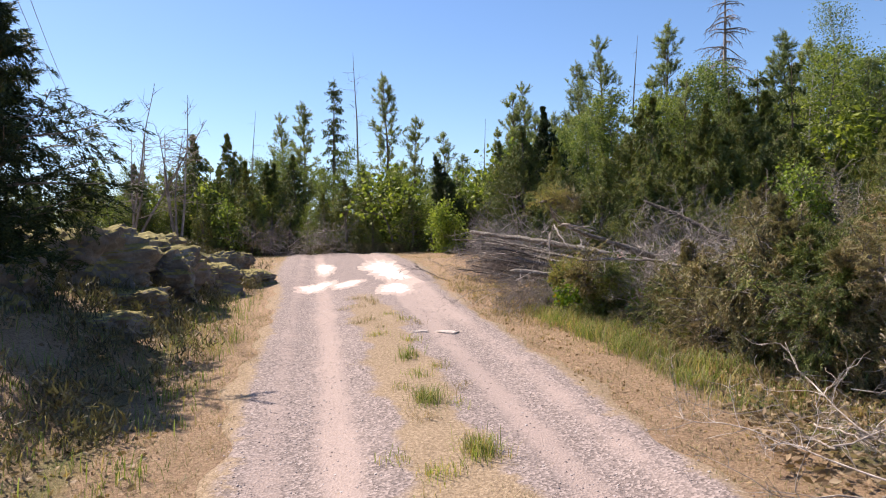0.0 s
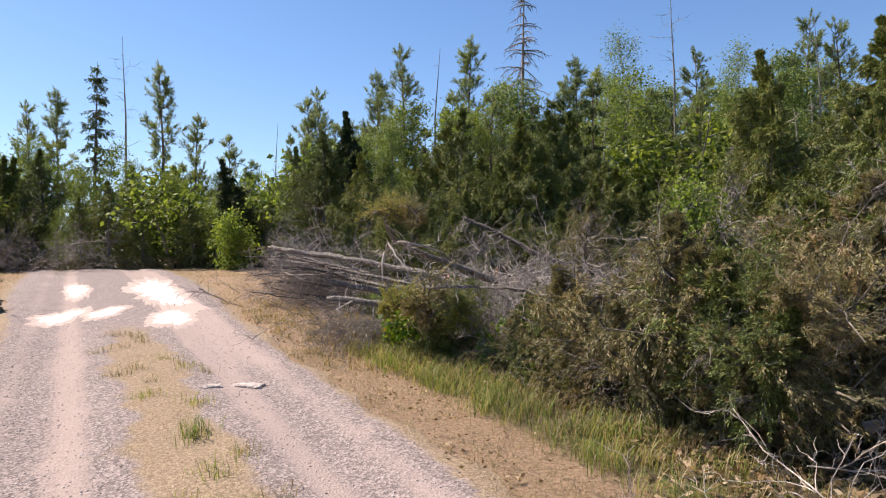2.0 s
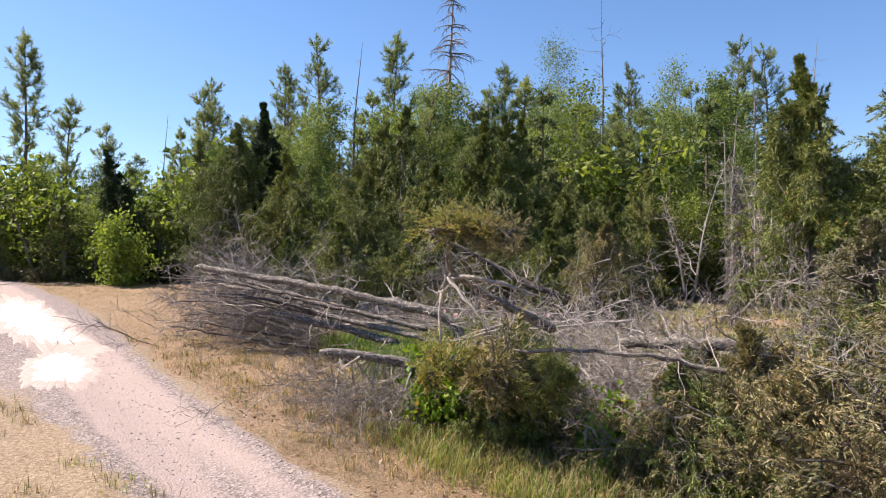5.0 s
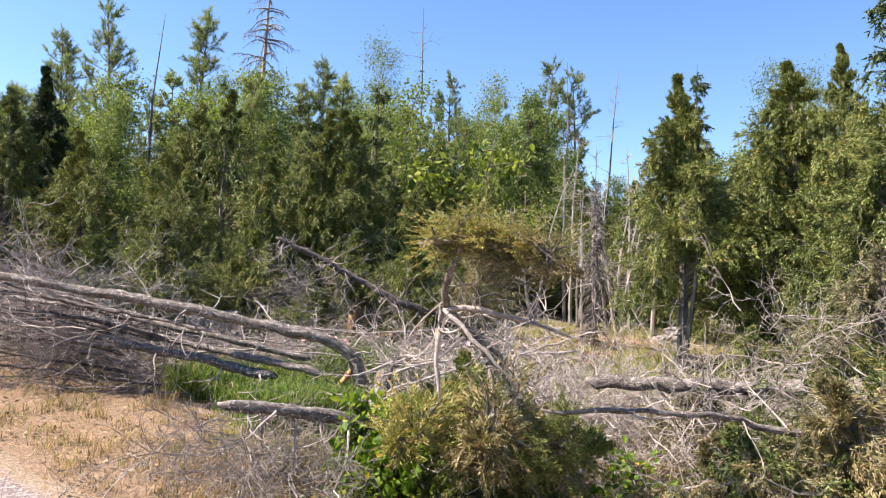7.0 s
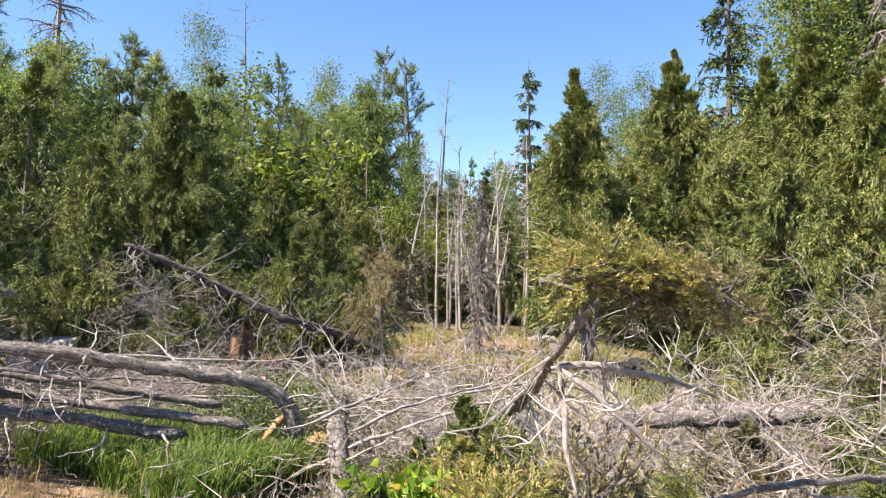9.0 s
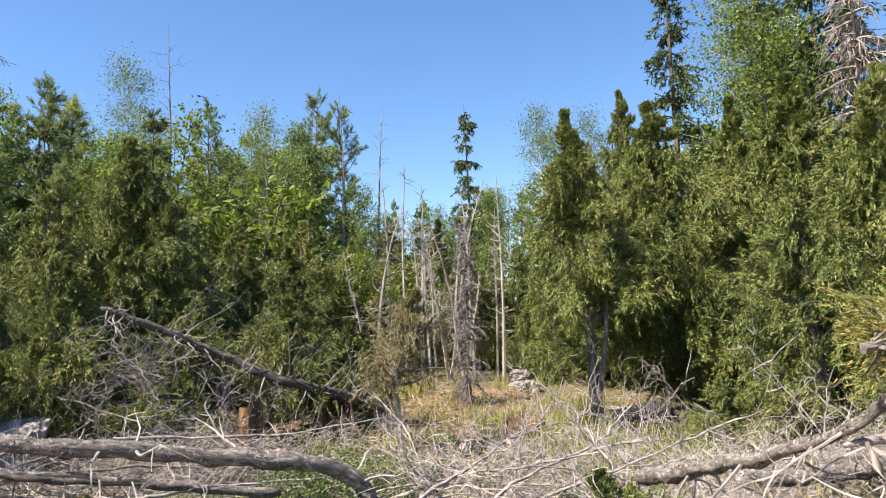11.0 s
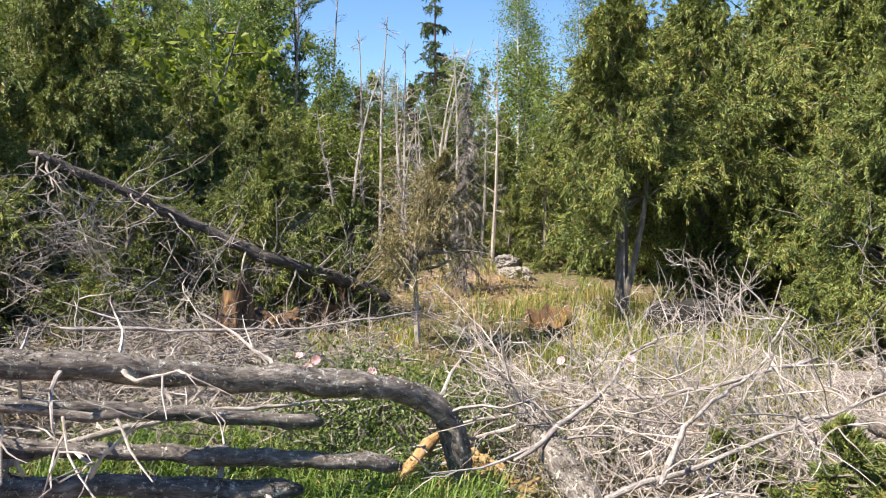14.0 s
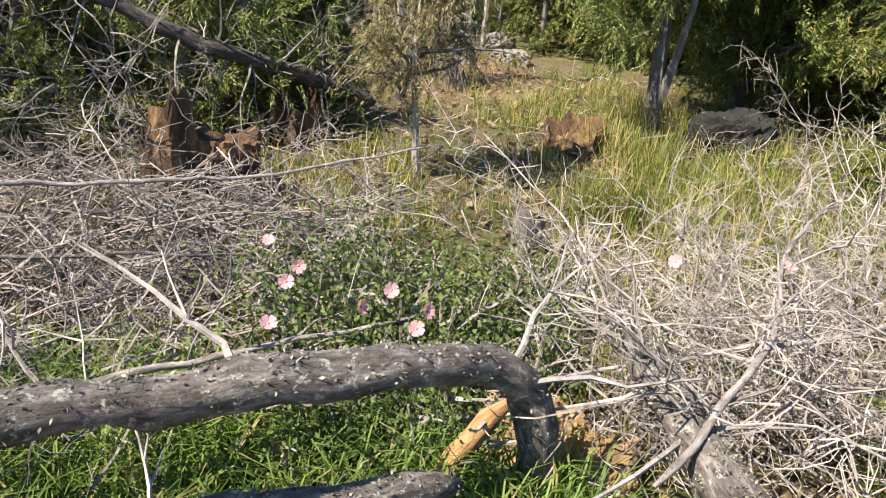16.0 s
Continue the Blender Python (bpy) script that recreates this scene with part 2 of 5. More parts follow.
def sand_material():
    n = Nodes("pale_dry_sand", 0.9)
    c = n.ramp(n.noise(9.0, 7.0, 0.75, where="World"), (0.3, (0.55, 0.47, 0.42)), (0.46, (0.68, 0.63, 0.58)), (0.7, (0.8, 0.77, 0.73)))
    broken = n.maths("ADD", n.attribute("rim"), n.maths("MULTIPLY", n.maths("SUBTRACT", n.noise(5.0, 8.0, 0.8, where="World"), 0.5), 2.4))
    dust = n.ramp(n.noise(60.0, 4.0, where="World"), (0.3, (0.33, 0.25, 0.22)), (0.7, (0.5, 0.4, 0.35)))
    n.colour(n.mix(n.ramp(broken, (0.55, (0, 0, 0)), (0.72, (1, 1, 1))), c, dust))
    n.bump(n.noise(25.0, 6.0, 0.7, where="World"), 0.5, 0.02)
    return n.mat


GROUND, ROAD, SAND = ground_material(), road_material(), sand_material()
gm = Nodes("gravel_stones", 0.9)
gm.colour(gm.ramp(gm.add("NewGeometry").outputs["Random Per Island"], (0.0, (0.18, 0.15, 0.145)), (0.5, (0.32, 0.265, 0.25)), (1.0, (0.48, 0.42, 0.4))))
GRAVEL = gm.mat
cm = Nodes("cable_sheath", 0.5)
cm.surface.inputs["Base Color"].default_value = (0.25, 0.26, 0.27, 1)
CABLE = cm.mat

# ---- terrain ----
rng = np.random.default_rng(7)


def smooth(a, b, v):
    v = np.clip((v - a) / (b - a), 0, 1)
    return v * v * (3 - 2 * v)


def road_mid(y):
    return 0.75 - 0.18 * y


def off_road(x, y):
    return np.abs(x - road_mid(y))


VERGE_Y = (-4, 3, 4.5, 5.2, 7.7, 9.5, 10.4, 11, 11.7, 12.6, 14.4, 18, 22)
VERGE_X = (3.8, 3.7, 3.3, 2.8, 2.3, 1.85, 1.6, 1.7, 1.9, 1.4, 1.05, 1.8, 2.5)


def verge(y):
    """Where the brush begins beside the track."""
    return np.interp(y, VERGE_Y, VERGE_X)


def strip_half(y):
    """Half the width of the grass strip between the ruts."""
    return 0.3 + 0.06 * np.sin(2.3 * y) + 0.05 * np.sin(5.9 * y + 1) + 0.03 * np.sin(13 * y)


def gz(x, y):
    """Height of the ground."""
    x, y = np.asarray(x, float), np.asarray(y, float)
    yy = np.maximum(y, -5)
    z = np.where(yy < 16, 0.08 * yy, 1.28 + 0.48 * (1 - np.exp(-np.maximum(yy - 16, 0) / 6)))
    z = z - 0.02 * np.clip(yy - 24, 0, 36) + 0.03 * np.clip(x - 3, 0, 40)
    bank = smooth(2.1, 3.6, road_mid(y) - x) * smooth(2, 6, y) * (1 - smooth(14.5, 18, y))
    z = z + 0.62 * bank
    wild = smooth(1.4, 3.0, off_road(x, y))
    z = z + wild * (0.05 * np.sin(1.7 * x + 0.6 * y) * np.sin(1.3 * y - 0.8 * x + 1) + 0.03 * np.sin(4.1 * x + 2.2) * np.sin(3.7 * y + x))
    inside = 1 - smooth(1.2, 1.6, off_road(x, y))
    d = off_road(x, y) - 0.8
    z = z + inside * (0.025 - 0.045 * np.exp(-(d / 0.28) ** 2) + 0.008 * np.sin(5 * x + 3 * y) * np.sin(4 * y - 2 * x))
    return z


def height(x, y):
    return float(gz(x, y))


def mesh_from(name, verts, faces, material, smooth_faces=False):
    me = bpy.data.meshes.new(name)
    me.from_pydata(np.asarray(verts).tolist(), [], [f for block in faces for f in np.asarray(block).tolist()])
    if smooth_faces:
        me.polygons.foreach_set("use_smooth", [True] * len(me.polygons))
    me.materials.append(material)
    return me


def grid(xs, ys, z):
    gx, gy = np.meshgrid(xs, ys)
    v = np.stack([gx, gy, z(gx, gy)], -1).reshape(-1, 3)
    w = len(xs)
    i = (np.arange(len(ys) - 1)[:, None] * w + np.arange(w - 1)[None]).reshape(-1)
    return v, np.stack([i, i + 1, i + w + 1, i + w], 1)


def far_steps(start, step, end):
    out, p = [], start
    while abs(p) < abs(end):
        out.append(p)
        step *= 1.22
        p += step
    return out + [end]


xs = np.array(sorted(far_steps(-9.2, -0.2, -900)) + list(np.arange(-9, 16.01, 0.14)) + far_steps(16.2, 0.2, 900))
ys = np.array(sorted(far_steps(-4.2, -0.2, -900)) + list(np.arange(-4, 24.01, 0.14)) + far_steps(24.2, 0.2, 900))
v, f = grid(xs, ys, gz)
me = mesh_from("ground", v, [f], GROUND, True)
dry = (1 - smooth(1.7, 2.5, off_road(v[:, 0], v[:, 1]))) + smooth(14, 18, v[:, 1]) * (1 - smooth(5, 9, off_road(v[:, 0], v[:, 1]))) * (v[:, 1] < 26)
dry = np.maximum(dry, 0.55 * np.exp(-((v[:, 0] - 8.6) / 2.6) ** 2 - ((v[:, 1] - 12.3) / 1.3) ** 2))
dry = np.maximum(dry, 0.6 * smooth(2.0, 2.6, road_mid(v[:, 1]) - v[:, 0]) * (v[:, 1] < 15))
dry = np.maximum(dry, (v[:, 0] > road_mid(v[:, 1])) * (1 - smooth(-0.3, 0.2, v[:, 0] - verge(v[:, 1]))) * smooth(8, 10, v[:, 1]))
me.attributes.new("dry", "FLOAT", "POINT").data.foreach_set("value", np.clip(dry, 0, 1).astype(np.float32))
ground = tagged(new("ground", me), "dry grassy forest floor with moss and litter", "ground", kind="structure")

rows_y = np.arange(-4, 30, 0.12)
across = np.linspace(-1, 1, 41)
half = 1.5 + 0.12 * np.sin(1.9 * rows_y) * np.sin(0.7 * rows_y + 1) + 0.05 * np.sin(7 * rows_y) + 0.3 * smooth(11, 15, rows_y)
gx = road_mid(rows_y)[:, None] + across[None] * half[:, None]
gy = rows_y[:, None] + 0 * gx
rz = gz(gx, gy) + 0.014 - 0.03 * smooth(0.86, 1.0, np.abs(across))[None]
v = np.stack([gx, gy, rz], -1).reshape(-1, 3)
w = len(across)
i = (np.arange(len(rows_y) - 1)[:, None] * w + np.arange(w - 1)[None]).reshape(-1)
me = mesh_from("road", v, [np.stack([i, i + 1, i + w + 1, i + w], 1)], ROAD, True)
d = gx - road_mid(gy)
track = np.exp(-((np.abs(d) - 0.62) / 0.16) ** 2) * 0.75 + np.exp(-((np.abs(d) - 1.05) / 0.14) ** 2) * 0.5
track = track + 0.7 * np.exp(-((d - 0.8) / 0.3) ** 2) * smooth(7.5, 10.5, gy)
strip = np.exp(-((d / strip_half(gy)) ** 4)) * (1 - smooth(9.5, 12.5, gy)) * 0.85 + smooth(1.08, 1.5, np.abs(d) - 0.25 * smooth(11, 15, gy)) * 1.0
for key, values in (("track", track), ("strip", strip)):
    me.attributes.new(key, "FLOAT", "POINT").data.foreach_set("value", np.clip(values, 0, 1).astype(np.float32).reshape(-1))
tagged(new("road", me), "pinkish gravel track with two wheel ruts", "road", kind="structure")


def sand_patch(x, y, length, width, turn, seed, label):
    """A crust of pale sand with an uneven outline, lying in a wheel rut."""
    r = np.random.default_rng(seed)
    n, rings = 150, 7
    a = np.linspace(0, 2 * np.pi, n, endpoint=False)
    edge = 1 + sum(r.uniform(0.3, 1) * w * np.sin(k * a + r.uniform(0, 6)) for k, w in ((2, 0.13), (3, 0.12), (5, 0.09), (8, 0.08), (13, 0.08), (19, 0.07), (29, 0.06), (47, 0.05)))
    verts, faces = [(x, y, height(x, y) + 0.022)], []
    for j in range(1, rings + 1):
        s = j / rings
        px = edge * s * np.cos(a) * length / 2
        py = edge * s * np.sin(a) * width / 2
        wx = x + px * np.sin(turn) + py * np.cos(turn)
        wy = y + px * np.cos(turn) - py * np.sin(turn)
        zz = gz(wx, wy) + 0.019 + 0.003 * (1 - s) - (0.012 if j == rings else 0)
        verts += list(np.stack([wx, wy, zz], 1))
    for k in range(n):
        faces.append((0, 1 + k, 1 + (k + 1) % n))
    quads = [(1 + j * n + k, 1 + (j + 1) * n + k, 1 + (j + 1) * n + (k + 1) % n, 1 + j * n + (k + 1) % n) for j in range(rings - 1) for k in range(n)]
    me = mesh_from("sand_patch", verts, [faces, quads], SAND, True)
    rim = np.concatenate([[0], np.repeat(np.arange(1, rings + 1) / rings, n)])
    me.attributes.new("rim", "FLOAT", "POINT").data.foreach_set("value", rim.astype(np.float32))
    tagged(new("sand_patch", me), label, "sand", "sand patches on the track", "structure")


# ---- plant parts ----


def tube(path, radii, sides=6, wobble=0.0, r=rng):
    """A tapered limb along a path: verts and quads."""
    path, radii = np.asarray(path, float), np.asarray(radii, float)
    t = np.gradient(path, axis=0)
    t /= np.linalg.norm(t, axis=1, keepdims=True) + 1e-9
    ref = np.where(np.abs(t[:, 2:3]) > 0.9, [[1.0, 0, 0]], [[0, 0, 1.0]])
    u = np.cross(t, ref)
    u /= np.linalg.norm(u, axis=1, keepdims=True) + 1e-9
    w = np.cross(t, u)
    a = np.linspace(0, 2 * np.pi, sides, endpoint=False)
    rad = radii[:, None] * (1 + wobble * r.uniform(-1, 1, (len(path), sides)))
    v = path[:, None] + rad[..., None] * (np.cos(a)[None, :, None] * u[:, None] + np.sin(a)[None, :, None] * w[:, None])
    n = len(path)
    i = (np.arange(n - 1)[:, None] * sides + np.arange(sides)[None]).reshape(-1)
    j = (np.arange(n - 1)[:, None] * sides + (np.arange(sides)[None] + 1) % sides).reshape(-1)
    f = np.stack([i, j, j + sides, i + sides], 1)
    return v.reshape(-1, 3), f


class Heap:
    """Gathers verts and faces of many pieces into one mesh."""

    def __init__(self):
        self.v, self.f, self.n = [], [], 0

    def put(self, v, f):
        self.v.append(np.asarray(v, float))
        self.f.append(np.asarray(f) + self.n)
        self.n += len(v)

    def limb(self, path, radii, sides=6, wobble=0.0, cap=True):
        v, f = tube(path, radii, sides, wobble)
        self.put(v, f)
        if cap:
            last = self.n - sides
            self.f.append(np.array([[last + k for k in range(sides)]]))
            first = self.n - len(v)
            self.f.append(np.array([[first + k for k in range(sides)][::-1]]))

    def mesh(self, name, material, smooth_faces=False):
        return mesh_from(name, np.concatenate(self.v), self.f, material, smooth_faces)


def unit(v):
    return v / (np.linalg.norm(v, axis=-1, keepdims=True) + 1e-9)


def needles(heap, base, way, length, width, r):
    """One pointed three-sided leaf for each base point."""
    n = len(base)
    side = unit(np.cross(way, r.normal(size=(n, 3)))) * (width * r.uniform(0.6, 1.3, (n, 1)) / 2)
    tip = base + way * (length * r.uniform(0.6, 1.3, (n, 1)))
    v = np.stack([base - side, base + side, tip], 1).reshape(-1, 3)
    heap.put(v, np.arange(3 * n).reshape(-1, 3))


def leaves(heap, base, way, length, width, r):
    """One folded, pointed oval leaf for each base point."""
    n = len(base)
    size = r.uniform(0.65, 1.25, (n, 1))
    side = unit(np.cross(way, r.normal(size=(n, 3))))
    up = np.cross(side, way)
    wide = side * (width * size / 2)
    a = base + way * (length * size * 0.45) + up * (width * 0.12)
    v = np.stack([base, a + wide, base + way * (length * size), a - wide], 1).reshape(-1, 3)
    heap.put(v, np.arange(4 * n).reshape(-1, 4))


def crooked(start, way, length, steps, bend, r, droop=0.0):
    """A crooked path that starts at a point and goes a way."""
    p, w = np.array(start, float), unit(np.array(way, float))
    out = [p.copy()]
    for _ in range(steps):
        w = unit(w + r.normal(size=3) * bend + np.array([0, 0, -droop]))
        p = p + w * (length / steps)
        out.append(p.copy())
    return np.array(out)


def around(angle, rise):
    return np.array([math.cos(angle) * math.cos(rise), math.sin(angle) * math.cos(rise), math.sin(rise)])


def part(name, me, parent, label="", kind=""):
    ob = new(name, me)
    ob.parent = parent
    return tagged(ob, label, kind=kind)


def thing(name, label, category, group=""):
    return tagged(new(name), label, category, group)


# ---- kinds of trees ----


def juniper(seed, tall, wide, material, needle=0.055, clumps=7, per=26, limbs=70, bare=0.08, label="bushy olive-green juniper with drooping sprays"):
    r = np.random.default_rng(seed)
    wood, twigs, green = Heap(), Heap(), Heap()
    ob = thing("juniper", label, "tree", "junipers")
    stem = crooked((0, 0, -0.1), (0, 0, 1), tall * 0.97, 8, 0.02, r)
    stem_r = np.linspace(0.035 * tall ** 0.6, 0.006, 9)
    wood.limb(stem, stem_r, 6, 0.15)
    if r.random() < 0.6:
        twigs.limb(crooked((0.05, 0.03, -0.1), (r.normal() * 0.15, r.normal() * 0.15, 1), tall * 0.6, 6, 0.07, r), np.linspace(0.022 * tall ** 0.6, 0.005, 7), 5, 0.15)
    lobes = [r.uniform(0, 6.28) for _ in range(4)]
    for k in range(limbs):
        h = bare + (1 - bare) * (k + r.random()) / limbs
        h = bare + (min(h, 0.985) - bare) ** 1.05
        a = r.uniform(0, 6.28)
        girth = min(1.0, 0.6 + 1.3 * (h - bare)) * min(1.0, (1.6 * (1 - h)) ** 1.3)
        girth *= 0.85 + 0.34 * math.sin(2 * a + lobes[0] + 5 * h) * math.sin(7 * h + lobes[1]) + r.uniform(-0.28, 0.25)
        reach = max(0.03, wide * girth)
        start = np.array([np.interp(h, np.linspace(0, 1, 9), stem[:, c]) for c in range(3)])
        path = crooked(start, around(a, r.uniform(0.15, 0.75) + 0.3 * h), reach * 1.2 + 0.02, 5, 0.16, r, 0.02)
        twigs.limb(path, np.linspace(0.011 + 0.008 * reach, 0.003, 6), 4, 0, False)
        for c in range(clumps):
            s = 0.15 + 0.85 * ((c + r.random()) / clumps) ** 0.7
            at = np.array([np.interp(s, np.linspace(0, 1, 6), path[:, q]) for q in range(3)]) + r.normal(size=3) * 0.036 * tall ** 0.5 * (1.1 - h)
            out = unit(at - np.array([stem[0][0], stem[0][1], at[2]]))
            rising = h > 0.85 or r.random() < 0.3
            axis = unit(out * 0.6 + r.normal(size=3) * 0.35 + np.array([0, 0, 0.9 if h > 0.85 else (0.35 if rising else -0.35)]))
            long = r.uniform(0.1, 0.26) * (0.6 + 0.13 * tall) * min(1.0, 0.28 + 1.1 * girth, 0.18 + 1.7 * (1 - h))
            u = r.random((per, 1)) ** 0.8
            fall = np.array([0, 0, 0.0 if rising else -0.4])
            base = at + (axis * u + fall * u * u) * long + r.normal(size=(per, 3)) * 0.011 * (1.3 - u) * tall ** 0.5 * min(1.0, 0.4 + 1.2 * (1 - h))
            way = unit(axis + fall * 2 * u + r.normal(size=(per, 3)) * 0.45)
            needles(green, base, way, needle * 1.1, needle * 0.25, r)
    for c in range(2):
        u = r.random((per, 1))
        needles(green, stem[-1] - np.array([0, 0, 1]) * u * 0.09 * tall + r.normal(size=(per, 3)) * 0.02 * u * tall ** 0.5, unit(np.array([0, 0, 1.2]) + r.normal(size=(per, 3)) * 0.4), needle * 1.1, needle * 0.25, r)
    part("trunk", wood.mesh("juniper_trunk", BARK_GREY), ob, "grey fibrous bark")
    part("branchwork", twigs.mesh("juniper_branchwork", BARK_GREY), ob, kind="stuff")
    part("crown", green.mesh("juniper_crown", material), ob, kind="stuff")
    return ob


def pine(seed, tall, label="slender young pine with tufted needles", whorls=17, bare=0.3, spread=0.16, tuft=0.1, broad=0.13, per=36):
    """Whorls of rising boughs, each with short bottle-brush shoots along its outer part."""
    r = np.random.default_rng(seed)
    wood, twigs, green = Heap(), Heap(), Heap()
    ob = thing("pine_tree", label, "tree", "pines")
    stem = crooked((0, 0, -0.1), (0, 0, 1), tall, 9, 0.02, r)
    wood.limb(stem, np.linspace(0.013 * tall, 0.007, 10), 6, 0.08)

    def on_stem(h):
        return np.array([np.interp(h, np.linspace(0, 1, 10), stem[:, c]) for c in range(3)])

    def shoot(at, axis, long):
        u = r.random((per, 1))
        base = at + axis * u * long + r.normal(size=(per, 3)) * 0.012
        needles(green, base, unit(axis * 0.75 + r.normal(size=(per, 3)) * 0.55), tuft, tuft * broad, r)

    for k in range(whorls):
        h = bare + (0.97 - bare) * (k + r.uniform(0.2, 0.8)) / whorls
        hh = (h - bare) / (1 - bare)
        reach = tall * spread * (1 - hh) ** 0.75 * min(1.0, 0.55 + 2 * hh) + 0.1
        for b in range(r.integers(3, 6)):
            path = crooked(on_stem(h), around(r.uniform(0, 6.28), r.uniform(-0.05, 0.35) + 0.45 * hh), reach * r.uniform(0.45, 1.2), 5, 0.13, r, -0.13)
            twigs.limb(path, np.linspace(0.014, 0.004, 6), 4, 0, False)
            way = unit(path[-1] - path[-2])
            shoot(path[-1], way, 0.2)
            for c in range(3 + int(reach * 8)):
                s = 0.3 + 0.7 * r.random() ** 0.8
                at = np.array([np.interp(s, np.linspace(0, 1, 6), path[:, q]) for q in range(3)])
                axis = unit(way * 0.8 + np.array([0, 0, 0.35]) + r.normal(size=3) * 0.55)
                twigs.limb(np.array([at, at + axis * 0.15]), [0.005, 0.003], 3, 0, False)
                shoot(at + axis * 0.05, axis, r.uniform(0.12, 0.24))
    for k in range(4):
        shoot(stem[-1] - np.array([0, 0, 0.3]) * r.random(), unit(np.array([0, 0, 1.0]) + r.normal(size=3) * 0.35), 0.22)
    for k in range(12):
        twigs.limb(crooked(on_stem(r.uniform(0.1, bare + 0.1)), around(r.uniform(0, 6.28), r.uniform(-0.2, 0.3)), r.uniform(0.25, 0.8), 3, 0.15, r), np.linspace(0.01, 0.003, 4), 4, 0, False)
    part("trunk", wood.mesh("pine_trunk", BARK_PINE), ob, "brown scaly bark")
    part("branchwork", twigs.mesh("pine_branchwork", BARK_PINE), ob, kind="stuff")
    part("crown", green.mesh("pine_crown", PINE), ob, kind="stuff")
    return ob


def spruce(seed, tall, living=True, label="", spread=0.2, bare=0.08, bare_wood=DEAD_DARK, thin=1.0):
    r = np.random.default_rng(seed)
    wood, twigs, green = Heap(), Heap(), Heap()
    ob = thing("spruce_tree" if living else "dead_spruce", label or ("dark green pointed spruce" if living else "dead grey spruce with drooping bare branches"), "tree", "spruces")
    stem = crooked((0, 0, -0.1), (0, 0, 1), tall, 9, 0.006, r)
    wood.limb(stem, np.linspace(0.014 * tall, 0.006, 10), 6, 0.06)
    whorls = int(tall * (3.6 if living else 3.4) * thin)
    for k in range(whorls):
        h = bare + (0.985 - bare) * (k + r.random()) / whorls
        start = np.array([np.interp(h, np.linspace(0, 1, 10), stem[:, c]) for c in range(3)])
        reach = tall * spread * (1 - h) ** 0.8 * r.uniform(0.7, 1.15) + 0.08
        for b in range(r.integers(4, 7)):
            if not living and r.random() < 0.25:
                continue
            a = r.uniform(0, 6.28)
            path = crooked(start, around(a, 0.35 * h - 0.05), reach * r.uniform(0.55, 1.1), 6, 0.06 if living else 0.1, r, (0.1 if living else 0.16) if h < 0.9 else 0.0)
            path[-2:, 2] += 0.03 * reach
            twigs.limb(path, np.linspace(0.014 if living else 0.028, 0.004, 7), 4, 0, False)
            for c in range(int(3 + reach * (9 if living else 10 * thin))):
                s = 0.15 + 0.85 * r.random()
                at = np.array([np.interp(s, np.linspace(0, 1, 7), path[:, q]) for q in range(3)])
                axis = unit((path[-1] - path[0]) * 0.5 / max(reach, 0.1) + np.array([0, 0, -0.6]) + r.normal(size=3) * 0.35)
                if living:
                    u = r.random((13, 1))
                    base = at + axis * u * 0.22
                    way = unit(axis * 0.8 + r.normal(size=(13, 3)) * 0.5)
                    needles(green, base, way, 0.1 / thin ** 0.5, 0.035 / thin ** 0.5, r)
                else:
                    twigs.limb(crooked(at, axis, r.uniform(0.08, 0.3), 2, 0.2, r, 0.1), [0.007, 0.006, 0.004], 3, 0, False)
    part("trunk", wood.mesh("spruce_trunk", BARK_PINE if living else bare_wood), ob)
    part("branchwork", twigs.mesh("spruce_branchwork", BARK_PINE if living else bare_wood), ob, kind="stuff")
    if living:
        part("crown", green.mesh("spruce_crown", SPRUCE), ob, kind="stuff")
    return ob


